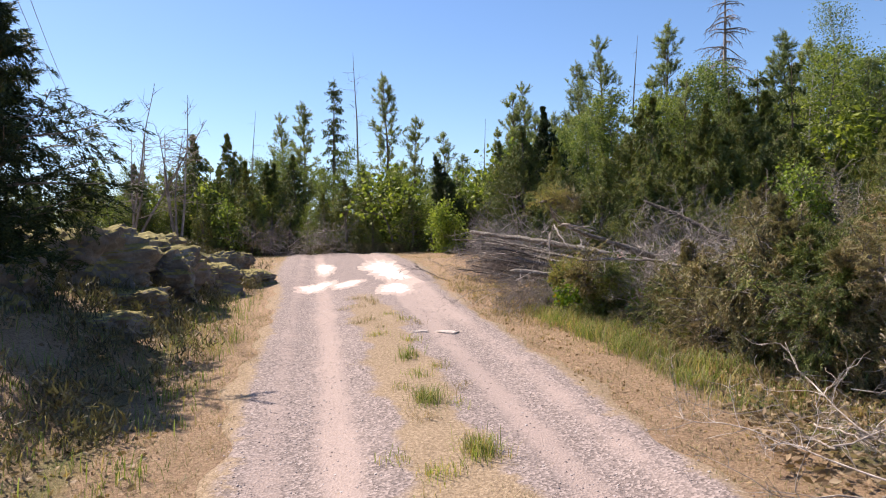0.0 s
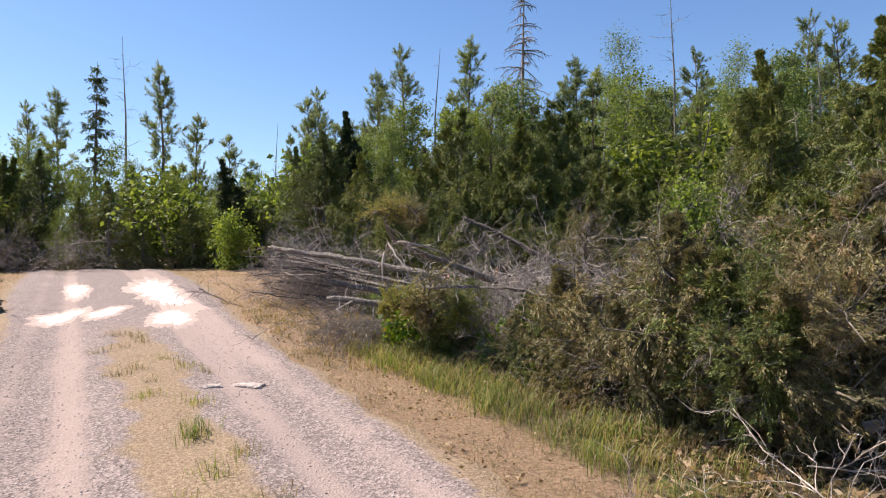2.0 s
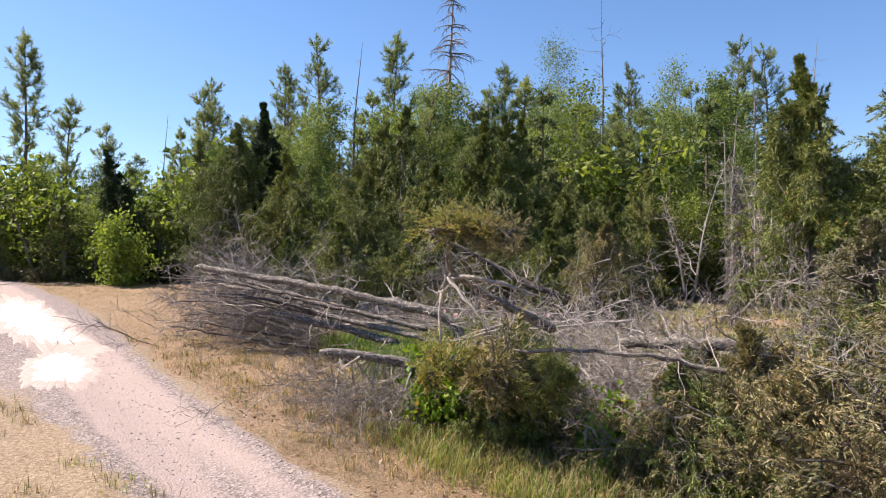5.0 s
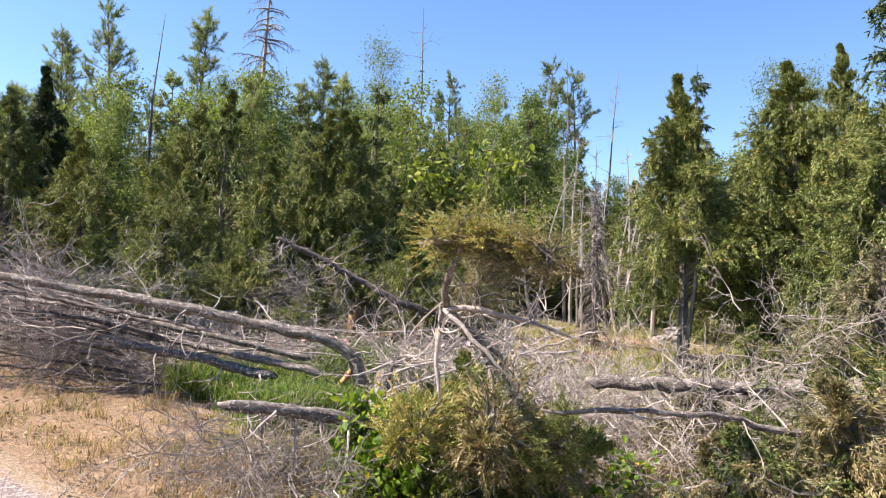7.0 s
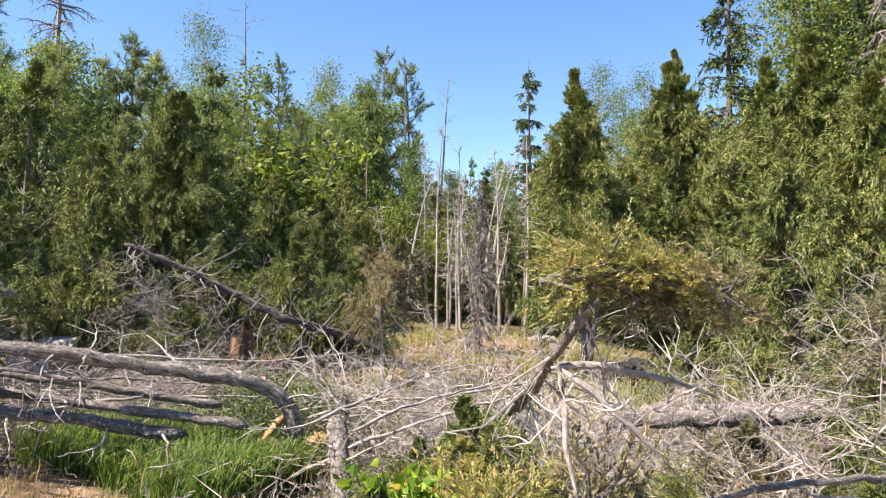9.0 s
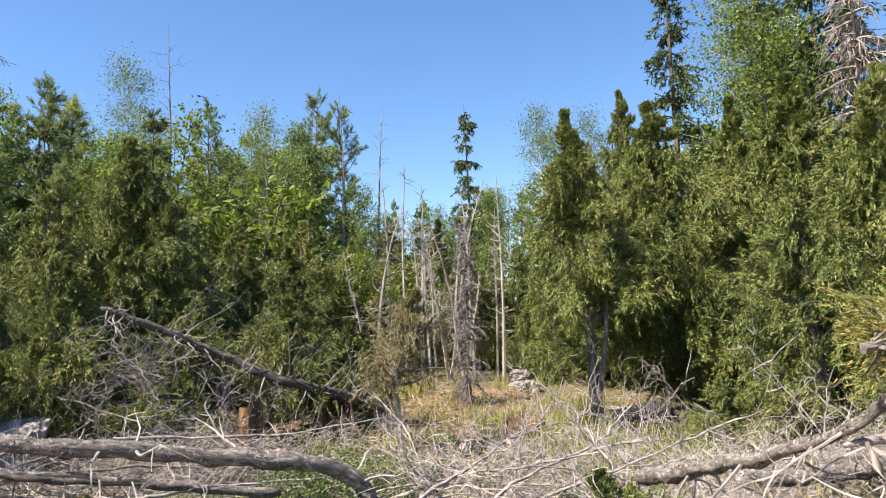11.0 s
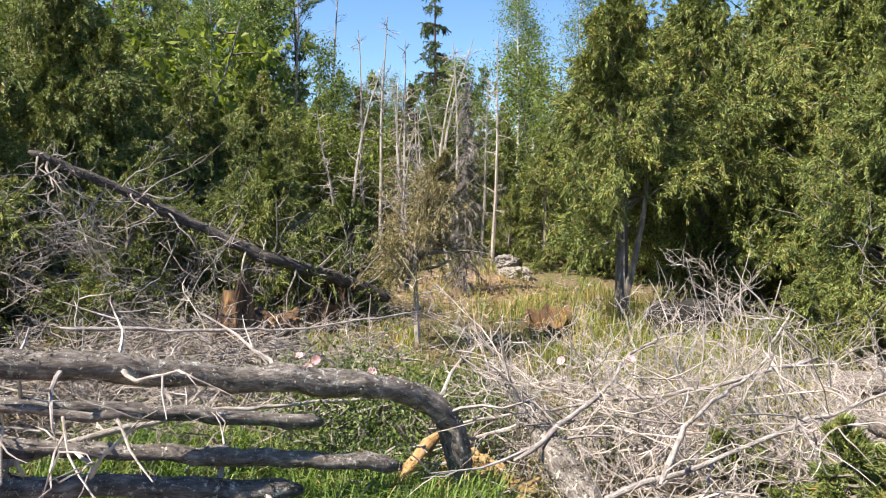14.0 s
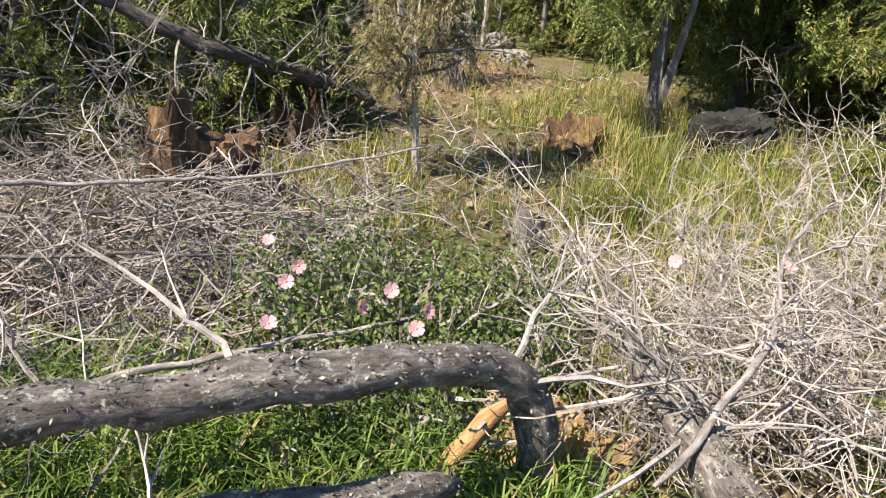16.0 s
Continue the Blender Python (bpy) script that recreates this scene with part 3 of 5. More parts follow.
def broadleaf(seed, tall, wide, material, bark_material, name="birch_tree", label="slender birch with light green leaves", leaf=0.085, bare=0.3, limbs=46, per=60, category="tree", group="birches", stems=1):
    r = np.random.default_rng(seed)
    wood, twigs, green = Heap(), Heap(), Heap()
    ob = thing(name, label, category, group)
    for q in range(stems):
        lean = r.normal(size=2) * (0.05 if stems == 1 else 0.3)
        steps = 8
        stem = crooked((r.normal() * 0.06 * (stems > 1), r.normal() * 0.06 * (stems > 1), -0.08), (lean[0], lean[1], 1), tall * (1 if q == 0 else r.uniform(0.6, 0.95)), steps, 0.04, r)
        wood.limb(stem, np.linspace(0.008 * tall + 0.008, 0.005, steps + 1), 6, 0.08)
        for k in range(limbs // stems):
            h = bare + (1 - bare) * (k + r.random()) / (limbs // stems)
            start = np.array([np.interp(h, np.linspace(0, 1, steps + 1), stem[:, c]) for c in range(3)])
            hh = (h - bare) / (1 - bare)
            reach = wide * (0.45 + 0.9 * math.sin(math.pi * min(1, 0.15 + hh * 0.85))) * r.uniform(0.5, 1.1)
            path = crooked(start, around(r.uniform(0, 6.28), r.uniform(0.35, 0.9)), reach, 4, 0.15, r, 0.05)
            twigs.limb(path, np.linspace(0.01, 0.003, 5), 4, 0, False)
            for c in range(4):
                s = 0.4 + 0.6 * r.random()
                at = np.array([np.interp(s, np.linspace(0, 1, 5), path[:, w]) for w in range(3)])
                m = per // 4
                base = at + r.normal(size=(m, 3)) * (0.07 + 0.11 * wide)
                way = unit(r.normal(size=(m, 3)) + np.array([0, 0, -0.5]))
                leaves(green, base, way, leaf, leaf * 0.7, r)
    part("trunk" if category == "tree" else "stemwork", wood.mesh(name + "_wood", bark_material), ob, kind="" if category == "tree" else "stuff")
    part("branchwork", twigs.mesh(name + "_branchwork", bark_material), ob, kind="stuff")
    part("crown" if category == "tree" else "foliage", green.mesh(name + "_leaves", material), ob, kind="stuff")
    return ob


def snag(seed, tall, material, twigs=26, label="bare dead tree trunk with short broken twigs", name="dead_tree", stems=1, spread=0.12):
    r = np.random.default_rng(seed)
    small = Heap()
    ob = thing(name, label, "dead tree", "dead trees")
    for q in range(stems):
        wood = Heap()
        lean = r.normal(size=2) * (0.02 if stems == 1 else (0.09 if stems == 2 else 0.25))
        stem = crooked((0, 0, -0.1), (lean[0], lean[1], 1), tall * (1 if q == 0 else r.uniform(0.6, 1)), 9, 0.045 if stems > 1 else 0.022, r)
        wood.limb(stem, np.linspace(0.008 * tall + 0.005, 0.005, 10), 6, 0.1)
        part("trunk", wood.mesh(name + "_trunk", material), ob)
        for k in range(twigs):
            h = r.uniform(0.25, 0.98)
            start = np.array([np.interp(h, np.linspace(0, 1, 10), stem[:, c]) for c in range(3)])
            path = crooked(start, around(r.uniform(0, 6.28), r.uniform(-0.2, 0.9)), tall * spread * r.uniform(0.25, 1.1) * (1.1 - h * 0.7), 4, 0.2, r)
            small.limb(path, np.linspace(0.008, 0.002, 5), 4, 0, False)
            for c in range(3):
                small.limb(crooked(path[r.integers(1, 5)], unit(path[-1] - path[0]) + r.normal(size=3) * 0.6, tall * spread * r.uniform(0.15, 0.45), 2, 0.2, r), [0.004, 0.003, 0.0015], 3, 0, False)
    part("twigwork", small.mesh(name + "_twigwork", material), ob, kind="stuff")
    return ob


def dead_branch(seed, long, material, forks=9, thick=0.0075):
    """A dry branch along +x, its thick end at the origin: the pieces of its stem and of each side twig."""
    r = np.random.default_rng(seed)
    h = Heap()
    main = crooked((0, 0, 0), (1, 0, 0.1), long, 8, 0.2, r)
    h.limb(main, np.linspace(thick, 0.0025, 9), 5, 0.12)
    pieces = [h]
    for k in range(forks):
        g = Heap()
        s = r.uniform(0.12, 0.97)
        at = np.array([np.interp(s, np.linspace(0, 1, 9), main[:, c]) for c in range(3)])
        path = crooked(at, np.array([0.7, r.normal() * 0.7, r.normal() * 0.6]), long * r.uniform(0.18, 0.5) * (1.15 - s * 0.6), 5, 0.32, r)
        g.limb(path, np.linspace(thick * 0.45, 0.0016, 6), 4, 0.1, False)
        for c in range(4):
            q = path[r.integers(1, 6)]
            g.limb(crooked(q, unit(path[-1] - path[0]) + r.normal(size=3) * 0.6, long * r.uniform(0.06, 0.2), 3, 0.4, r), [0.0026, 0.0022, 0.0016, 0.001], 3, 0, False)
        pieces.append(g)
    return pieces, material


def log(name, path, r0, r1, label, material=LOG_BARK, stubs=7, seed=1, stub_long=0.3, sides=16, flakes=0, hang=0.0, forks=3):
    """A fallen trunk through the given places, with its broken side branches as parts."""
    r = np.random.default_rng(seed)
    path = np.array(path, float)
    s = np.concatenate([[0], np.cumsum(np.linalg.norm(np.diff(path, axis=0), axis=1))])
    n = max(8, int(s[-1] / 0.07))
    t = np.linspace(0, s[-1], n)
    fine = np.stack([np.interp(t, s, path[:, c]) for c in range(3)], 1)
    for _ in range(3):
        fine[1:-1] = (fine[:-2] + 2 * fine[1:-1] + fine[2:]) / 4
    fine[1:-1] += r.normal(size=(n - 2, 3)) * 0.004
    wave = np.cumsum(r.normal(size=(n, 3)), 0) * 0.004
    wave -= np.linspace(0, 1, n)[:, None] * wave[-1]
    fine += wave
    base = fine[0].copy()
    ob = tagged(new(name), label, "log", "fallen trunks")
    ob.location = base
    h = Heap()
    rad = np.linspace(r0, r1, n) * (1 + 0.06 * np.sin(t * 9 + r.uniform(0, 6)) + 0.05 * r.normal(size=n))
    rad[0] *= 0.45
    rad[-1] *= 0.4
    h.limb(fine - base, rad, sides, 0.16)
    trunk = part("trunk", h.mesh(name + "_trunk", material, True), ob)
    a = np.linspace(0, 2 * np.pi, sides, endpoint=False)
    g = np.stack([np.cos(a)[None] * rad[:, None], np.sin(a)[None] * rad[:, None], t[:, None] + 0 * a[None]], -1)
    trunk.data.attributes.new("grain", "FLOAT_VECTOR", "POINT").data.foreach_set("vector", g.astype(np.float32).reshape(-1))
    # Lichen flakes biased upward, so their pale colour also paints a lit top.
    if flakes:
        g = Heap()
        i = r.integers(1, n - 1, flakes)
        axis = unit(fine[i] - fine[i - 1])
        out = unit(np.cross(axis, r.normal(size=(flakes, 3))) + np.array([0, 0, 0.75]))
        at = fine[i] - base + axis * r.uniform(-0.07, 0.07, (flakes, 1)) + out * rad[i][:, None] * 0.98
        leaves(g, at, unit(out * 0.6 + r.normal(size=(flakes, 3)) * 0.7 + axis * 0.5), 0.011, 0.006, r)
        part("lichen", g.mesh(name + "_lichen", LICHEN), ob, "pale grey flaky lichen, gathered on top to paint the lit side", "stuff")
    for k in range(stubs):
        i = r.integers(1, n - 1)
        g = Heap()
        way = unit(unit(np.cross(fine[i] - fine[i - 1], r.normal(size=3))) * np.array([1, 1, 0.6]) - np.array([0, 0, hang]))
        p = crooked(fine[i] - base, way, stub_long * r.uniform(0.4, 1.6), 5, 0.2, r)
        g.limb(p, np.linspace(min(0.009, rad[i] * 0.3), 0.002, 6), 5, 0.1)
        limb_wood = DEAD_DARK if material == LOG_DARK else DEAD_WOOD
        branch = part("branch", g.mesh(name + "_branch", limb_wood), ob)
        for c in range(forks):
            g = Heap()
            g.limb(crooked(p[r.integers(2, 6)], way + r.normal(size=3) * 0.7, stub_long * r.uniform(0.2, 0.7), 3, 0.25, r), [0.0035, 0.003, 0.002, 0.001], 4, 0, False)
            part("twig", g.mesh(name + "_twig", limb_wood), branch)
    return ob


def boulder(x, y, sx, sy, sz, seed, material=ROCK, label="rough mossy boulder", sink=0.3, name="rock"):
    bm = bmesh.new()
    bmesh.ops.create_icosphere(bm, subdivisions=5, radius=1)
    off = Vector((seed * 3.7, seed * 1.3, seed * 2.1))
    for p in bm.verts:
        q = p.co.normalized()
        q = Vector([max(-0.72, min(0.72, c)) for c in q]) * 1.25
        d = 1 + 0.34 * noise.noise(q * 1.4 + off) + 0.2 * abs(noise.noise(q * 3.1 + off)) + 0.1 * noise.noise(q * 7 + off) + 0.05 * noise.noise(q * 16 + off)
        p.co = Vector((q.x * sx, q.y * sy, q.z * sz)) * d
    me = bpy.data.meshes.new(name)
    bm.to_mesh(me)
    bm.free()
    me.materials.append(material)
    ob = tagged(new(name, me), label, "rock", "rocks")
    ob.matrix_basis = pose(x, y, height(x, y) + sz * (1 - 2 * sink) * 0.6, 0, 0, seed * 47)
    return ob


def stump(x, y, tall, radius, seed, material=ROTTEN, label="rotten orange-brown tree stump with a ragged top"):
    r = np.random.default_rng(seed)
    h = Heap()
    n, rings = 18, 9
    a = np.linspace(0, 2 * np.pi, n, endpoint=False)
    ragged = 1 + 1.1 * np.sin(a + r.uniform(0, 6)) + r.uniform(-0.9, 0.9, n)
    v = []
    for k in range(rings):
        s = k / (rings - 1)
        rad = radius * (1.35 - 0.45 * s ** 0.5) * (1 + 0.12 * np.sin(5 * a + seed) + 0.05 * r.normal(size=n))
        v.append(np.stack([rad * np.cos(a), rad * np.sin(a), -0.08 + (tall * np.maximum(0.25, 0.6 + 0.25 * ragged) + 0.08) * s + 0 * a], 1))
    v.append(np.stack([0.6 * radius * np.cos(a), 0.6 * radius * np.sin(a), tall * (0.35 + 0.08 * ragged)], 1))
    v.append(np.array([[0, 0, tall * 0.3]]))
    f = [(k * n + i, k * n + (i + 1) % n, (k + 1) * n + (i + 1) % n, (k + 1) * n + i) for k in range(rings) for i in range(n)]
    h.put(np.concatenate(v), f)
    h.f.append(np.array([(rings * n + i, rings * n + (i + 1) % n, (rings + 1) * n) for i in range(n)]))
    ob = tagged(new("tree_stump", h.mesh("tree_stump", material)), label, "stump", "stumps")
    ob.matrix_basis = pose(x, y, height(x, y))
    return ob


def blades(name, spots, tall, wide, material, label, seed, lean=0.5, category="grass", simple=False):
    """Grass: every blade bends over in three pieces."""
    r = np.random.default_rng(seed)
    n = len(spots)
    a = r.uniform(0, 6.28, n)
    way = np.stack([np.cos(a), np.sin(a), 0 * a], 1)
    side = np.stack([-np.sin(a), np.cos(a), 0 * a], 1) * (wide * r.uniform(0.6, 1.3, n) / 2)[:, None]
    h = (tall * r.uniform(0.45, 1.25, n))[:, None]
    bend = (lean * r.uniform(0.15, 1.2, n))[:, None]
    up = np.array([[0, 0, 1.0]])
    b = np.stack([spots[:, 0], spots[:, 1], gz(spots[:, 0], spots[:, 1]) - 0.01], 1)
    m1 = b + up * h * 0.55 + way * h * bend * 0.25
    m2 = b + up * h * 0.9 + way * h * bend * 0.7
    tip = b + up * h * (1.0 - 0.25 * bend) + way * h * bend * 1.2
    v = np.stack([b - side, b + side, m1 + side * 0.9, m1 - side * 0.9, m2 + side * 0.55, m2 - side * 0.55, tip], 1).reshape(-1, 3)
    if simple:
        me = mesh_from(name, np.stack([b - side, b + side, tip], 1).reshape(-1, 3), [np.arange(3 * n).reshape(-1, 3)], material)
        return tagged(new(name, me), label, category, kind="stuff")
    i = np.arange(n)[:, None] * 7
    me = mesh_from(name, v, [i + np.array([[0, 1, 2, 3]]), i + np.array([[3, 2, 4, 5]]), i + np.array([[5, 4, 6]])], material)
    return tagged(new(name, me), label, category, kind="stuff")


def scatter(n, x0, x1, y0, y1, keep, r, tufts=0, spread=0.06):
    """Random places in a stretch of the plan where keep() allows, alone or in tufts."""
    if tufts:
        cx, cy = r.uniform(x0, x1, n // tufts), r.uniform(y0, y1, n // tufts)
        k = keep(cx, cy) > r.random(len(cx))
        cx, cy = cx[k], cy[k]
        x = np.repeat(cx, tufts) + r.normal(size=len(cx) * tufts) * spread
        y = np.repeat(cy, tufts) + r.normal(size=len(cy) * tufts) * spread
        return np.stack([x, y], 1)
    x, y = r.uniform(x0, x1, n), r.uniform(y0, y1, n)
    k = keep(x, y) > r.random(n)
    return np.stack([x[k], y[k]], 1)

# ---- the track ----
sand_patch(-2.2, 12.3, 1.8, 0.65, 0.05, 1, "pale dry sand crust in the wheel rut")
sand_patch(-1.66, 12.4, 1.5, 0.5, 0.2, 2, "small pale sand crust beside the rut")
sand_patch(-2.55, 15.4, 3.0, 0.5, -0.2, 3, "broken streak of pale dry sand")
sand_patch(-1.25, 15.2, 6.0, 1.0, -0.14, 4, "large pale dry sand patch in the rut")
sand_patch(-0.8, 11.9, 2.4, 0.6, 0.02, 5, "narrow pale sand streak in the rut")
boulder(0.0, 7.97, 0.14, 0.07, 0.03, 11, TRACK_STONE, "flat pale stone sunk in the track", 0.45)
boulder(-0.27, 7.88, 0.08, 0.05, 0.025, 12, TRACK_STONE, "flat pale stone sunk in the track", 0.45)


def gravel(seed, n):
    r = np.random.default_rng(seed)
    y = r.uniform(0.8, 14, n * 2)
    d = np.where(r.random(n * 2) < 0.62, r.choice([-1, 1], n * 2) * (0.85 + r.normal(size=n * 2) * 0.2), r.uniform(-1.35, 1.35, n * 2))
    k = (np.abs(d) > 0.3) & (np.abs(d) < 1.4)
    y, d = y[k][:n], d[k][:n]
    x = road_mid(y) + d
    size = 0.003 + 0.009 * r.random(len(x)) ** 3
    c = np.stack([x, y, gz(x, y) + 0.0145], 1)
    base = np.array([(1, 0, -0.3), (-0.4, 0.9, -0.3), (-0.5, -0.8, -0.3), (0.5, 0.5, 0.6), (-0.7, 0.1, 0.55), (0.35, -0.6, 0.6)])
    v = c[:, None] + base[None] * np.array([1, 1, 0.55]) * size[:, None, None] * r.uniform(0.6, 1.4, (len(x), 6, 3))
    f = np.array([(0, 1, 3), (1, 4, 3), (1, 2, 4), (2, 5, 4), (2, 0, 5), (0, 3, 5), (3, 4, 5)])
    me = mesh_from("gravel", v.reshape(-1, 3), [(np.arange(len(x))[:, None, None] * 6 + f[None]).reshape(-1, 3)], GRAVEL)
    tagged(new("gravel", me), "loose grey and pink gravel stones", "gravel", kind="stuff")


gravel(3, 11000)

# ---- kinds, built once ----
SPOT = {}


# How high the wood stands in each direction from the track: degrees east of north, height at 24 m.
CANOPY = ((-60, 5.0), (-32, 4.8), (-25, 5.5), (-22, 6.3), (-13, 6.4), (-8, 5.8), (0, 5.4), (3, 6.1), (6, 6.9), (10, 7.6), (14, 8.3), (20, 8.8), (36, 9.0), (41, 8.7),
          (46, 9.0), (50, 8.4), (52.5, 6.2), (57, 5.8), (60, 6.4), (64, 7.0), (67, 9.0), (70, 8.8), (75, 10.0), (80, 11.8), (100, 12.0))


def canopy(x, y):
    """The tallest tree that the wood holds there."""
    az = math.degrees(math.atan2(x, y - 5))
    top = np.interp(az, [a for a, _ in CANOPY], [z for _, z in CANOPY])
    return float(1.9 + (top - 1.9) * math.hypot(x, y - 5) / 24 - height(x, y))


def plant(kind, x, y, tall, turn=0.0, lean=(0.0, 0.0), wide=1.0, label="", dz=0.0):
    """A plant of that kind at a place, scaled to its height."""
    src, own = SPOT[kind]
    s = tall / own
    ob = copy_thing(src, pose(x, y, height(x, y) + dz, lean[0], lean[1], turn)) if src.get("used") else src
    src["used"] = 1
    ob.matrix_basis = pose(x, y, height(x, y) + dz, lean[0], lean[1], turn) @ Matrix.Diagonal((s * wide, s * wide, s, 1))
    if label:
        ob["label"] = label
    return ob


def kind(key, ob, own):
    SPOT[key] = (ob, own)


kind("juniper_a", juniper(11, 4.0, 0.95, JUNIPER, 0.042, 28, 56, 92, 0.24, "tall columnar juniper with a bare lower trunk"), 4.0)
kind("juniper_b", juniper(12, 4.0, 1.2, JUNIPER, 0.044, 32, 60, 100, 0.06), 4.0)
kind("juniper_c", juniper(13, 3.0, 0.95, JUNIPER, 0.04, 26, 52, 78, 0.03), 3.0)
kind("juniper_small", juniper(14, 1.4, 0.6, JUNIPER, 0.033, 16, 36, 76, 0.03, "low bushy olive-green juniper"), 1.4)
kind("juniper_shaded", juniper(15, 4.0, 0.8, JUNIPER_SHADED, 0.046, 18, 56, 130, 0.04, "narrow juniper with needles darkened as in shade"), 4.0)
kind("juniper_far", juniper(16, 4.0, 1.1, JUNIPER, 0.08, 11, 30, 84, 0.02), 4.0)
kind("juniper_dry", juniper(17, 1.2, 0.5, JUNIPER_DRY, 0.024, 14, 40, 60, 0.05, "yellowing cut juniper bough"), 1.2)
kind("juniper_wither", juniper(20, 1.2, 0.62, JUNIPER_WITHER, 0.029, 16, 34, 64, 0.03, "withering olive-brown cut juniper bough"), 1.2)
kind("juniper_crown", juniper(27, 0.5, 0.26, JUNIPER_DRY, 0.028, 10, 24, 34, 0.05, "yellowing drooping crown of the upended juniper"), 0.5)
kind("juniper_bough", juniper(28, 0.5, 0.26, JUNIPER_WITHER, 0.028, 10, 24, 34, 0.05, "olive drooping boughs of the upended juniper"), 0.5)
kind("sapling", broadleaf(18, 1.9, 0.2, SPROUT, BARK_GREY, "young_tree", "bright green leafy sapling standing in the brush pile", 0.04, 0.3, 44, 88, "tree", "young trees"), 1.9)
kind("pine_a", pine(21, 7.0), 7.0)
kind("pine_b", pine(22, 7.5, whorls=13, bare=0.42, spread=0.15), 7.5)
kind("pine_c", pine(23, 6.0, whorls=15, bare=0.2, spread=0.2), 6.0)
kind("pine_far", pine(24, 7.0, whorls=10, bare=0.12, spread=0.2, tuft=0.15, broad=0.2, per=22), 7.0)
kind("birch_far", broadleaf(48, 6.0, 1.0, BIRCH, BARK_GREY, leaf=0.08, bare=0.1, limbs=44, per=200), 6.0)
kind("aspen_far", broadleaf(49, 5.0, 0.95, SHRUB, BARK_GREY, "young_tree", "young broadleaved tree with green leaves", 0.075, 0.06, 44, 76, "tree", "young trees"), 5.0)
kind("bush_far", broadleaf(50, 2.2, 0.6, SHRUB, BARK_GREY, "bush", "leafy green bush under trees", 0.11, 0.05, 30, 48, "bush", "bushes", 3), 2.2)
kind("spruce_far", spruce(35, 6.5, thin=0.45), 6.5)
kind("spruce_a", spruce(31, 6.5), 6.5)
kind("spruce_b", spruce(32, 8.0, spread=0.17), 8.0)
kind("dead_spruce", spruce(33, 10.5, False, spread=0.25, bare=0.3), 10.5)
kind("dead_spruce_low", spruce(34, 5.5, False, "dead pale grey spruce with hanging twigs", 0.24, 0.06, DEAD_DARK, 2.4), 5.5)
kind("birch_a", broadleaf(41, 7.0, 0.8, BIRCH, BARK_BIRCH, leaf=0.045, per=200), 7.0)
kind("birch_b", broadleaf(42, 6.0, 0.7, BIRCH, BARK_BIRCH, leaf=0.048, per=180, bare=0.2), 6.0)
kind("aspen", broadleaf(43, 5.0, 0.95, SHRUB, BARK_GREY, "young_tree", "young broadleaved tree with green leaves", 0.055, 0.1, 58, 120, "tree", "young trees"), 5.0)
kind("bush", broadleaf(44, 2.2, 0.6, SHRUB, BARK_GREY, "bush", "leafy green bush under trees", 0.05, 0.05, 54, 150, "bush", "bushes", 4), 2.2)
kind("bush_bright", broadleaf(45, 1.5, 0.42, SPROUT, BARK_GREY, "bush", "bright yellow-green leafy bush", 0.08, 0.04, 44, 88, "bush", "bushes", 4), 1.5)
kind("hazel", broadleaf(46, 0.8, 0.3, HAZEL, BARK_GREY, "broadleaf_shrub", "low shrub with broad yellow-green leaves", 0.085, 0.03, 34, 48, "shrub", "broadleaf shrubs", 5), 0.8)
kind("rose", broadleaf(47, 0.55, 0.2, ROSE_LEAF, DEAD_DARK, "rose_bush", "wild rose bush with small green leaves", 0.022, 0.03, 32, 52, "shrub", "wild roses", 6), 0.55)
kind("snag_a", snag(51, 8.0, DEAD_DARK), 8.0)
kind("snag_b", snag(52, 7.0, DEAD_DARK, 16, spread=0.08), 7.0)
kind("dead_bush", snag(53, 3.5, DEAD_DARK, 22, "bare dark dead shrub with several stems", "dead_shrub", 4, 0.2), 3.5)
kind("dead_birch", snag(54, 3.8, DEAD_BIRCH, 34, "bleached dead birch trunk with broken twigs", "dead_birch", 1, 0.09), 3.8)
kind("dead_birch_b", snag(55, 3.8, DEAD_BIRCH, 34, "bleached forked dead birch", "dead_birch", 2, 0.12), 3.8)

# ---- trees along the track's end ----
plant("dead_bush", -6.1, 14.0, 3.3, 20)
plant("dead_bush", -5.3, 14.3, 3.4, 140)
plant("juniper_far", -8.4, 24, 4.3, 10)
plant("juniper_far", -7.0, 24, 4.3, 80, wide=0.8)
plant("juniper_far", -9.8, 23, 3.2, 60)
plant("juniper_far", -6.0, 25, 3.4, 160)
plant("snag_b", -9.0, 33.9, 7.2)
plant("pine_b", -7.4, 33.9, 6.9, 30)
plant("pine_a", -5.7, 29.9, 6.5, 70)
plant("spruce_b", -4.4, 28.9, 7.3, 15)
plant("snag_a", -3.4, 29.9, 8.5, 33)
plant("pine_a", -1.9, 26.9, 6.8, 120)
plant("pine_c", -1.1, 28, 5.4, 200)
plant("aspen", -2.6, 25, 3.2, 0)
plant("aspen", -1.4, 24.6, 2.8, 90)
plant("aspen", -5.4, 26, 3.9, 45)
plant("aspen", -4.3, 25.4, 3.0, 145)
plant("bush_bright", 0.2, 21, 1.5, 12)
plant("juniper_shaded", 0.65, 22, 3.3, 0, (0, -14))
plant("pine_c", 0.2, 32, 5.6, 0)
plant("snag_b", 1.9, 29.9, 5.7, 50)
plant("pine_b", 4.2, 33.9, 8.2, 10)
plant("juniper_far", 1.9, 22, 3.6, 33, wide=0.7)
plant("juniper_far", 2.9, 21, 3.0, 133)
plant("bush", 1.0, 22.5, 2.0, 20)

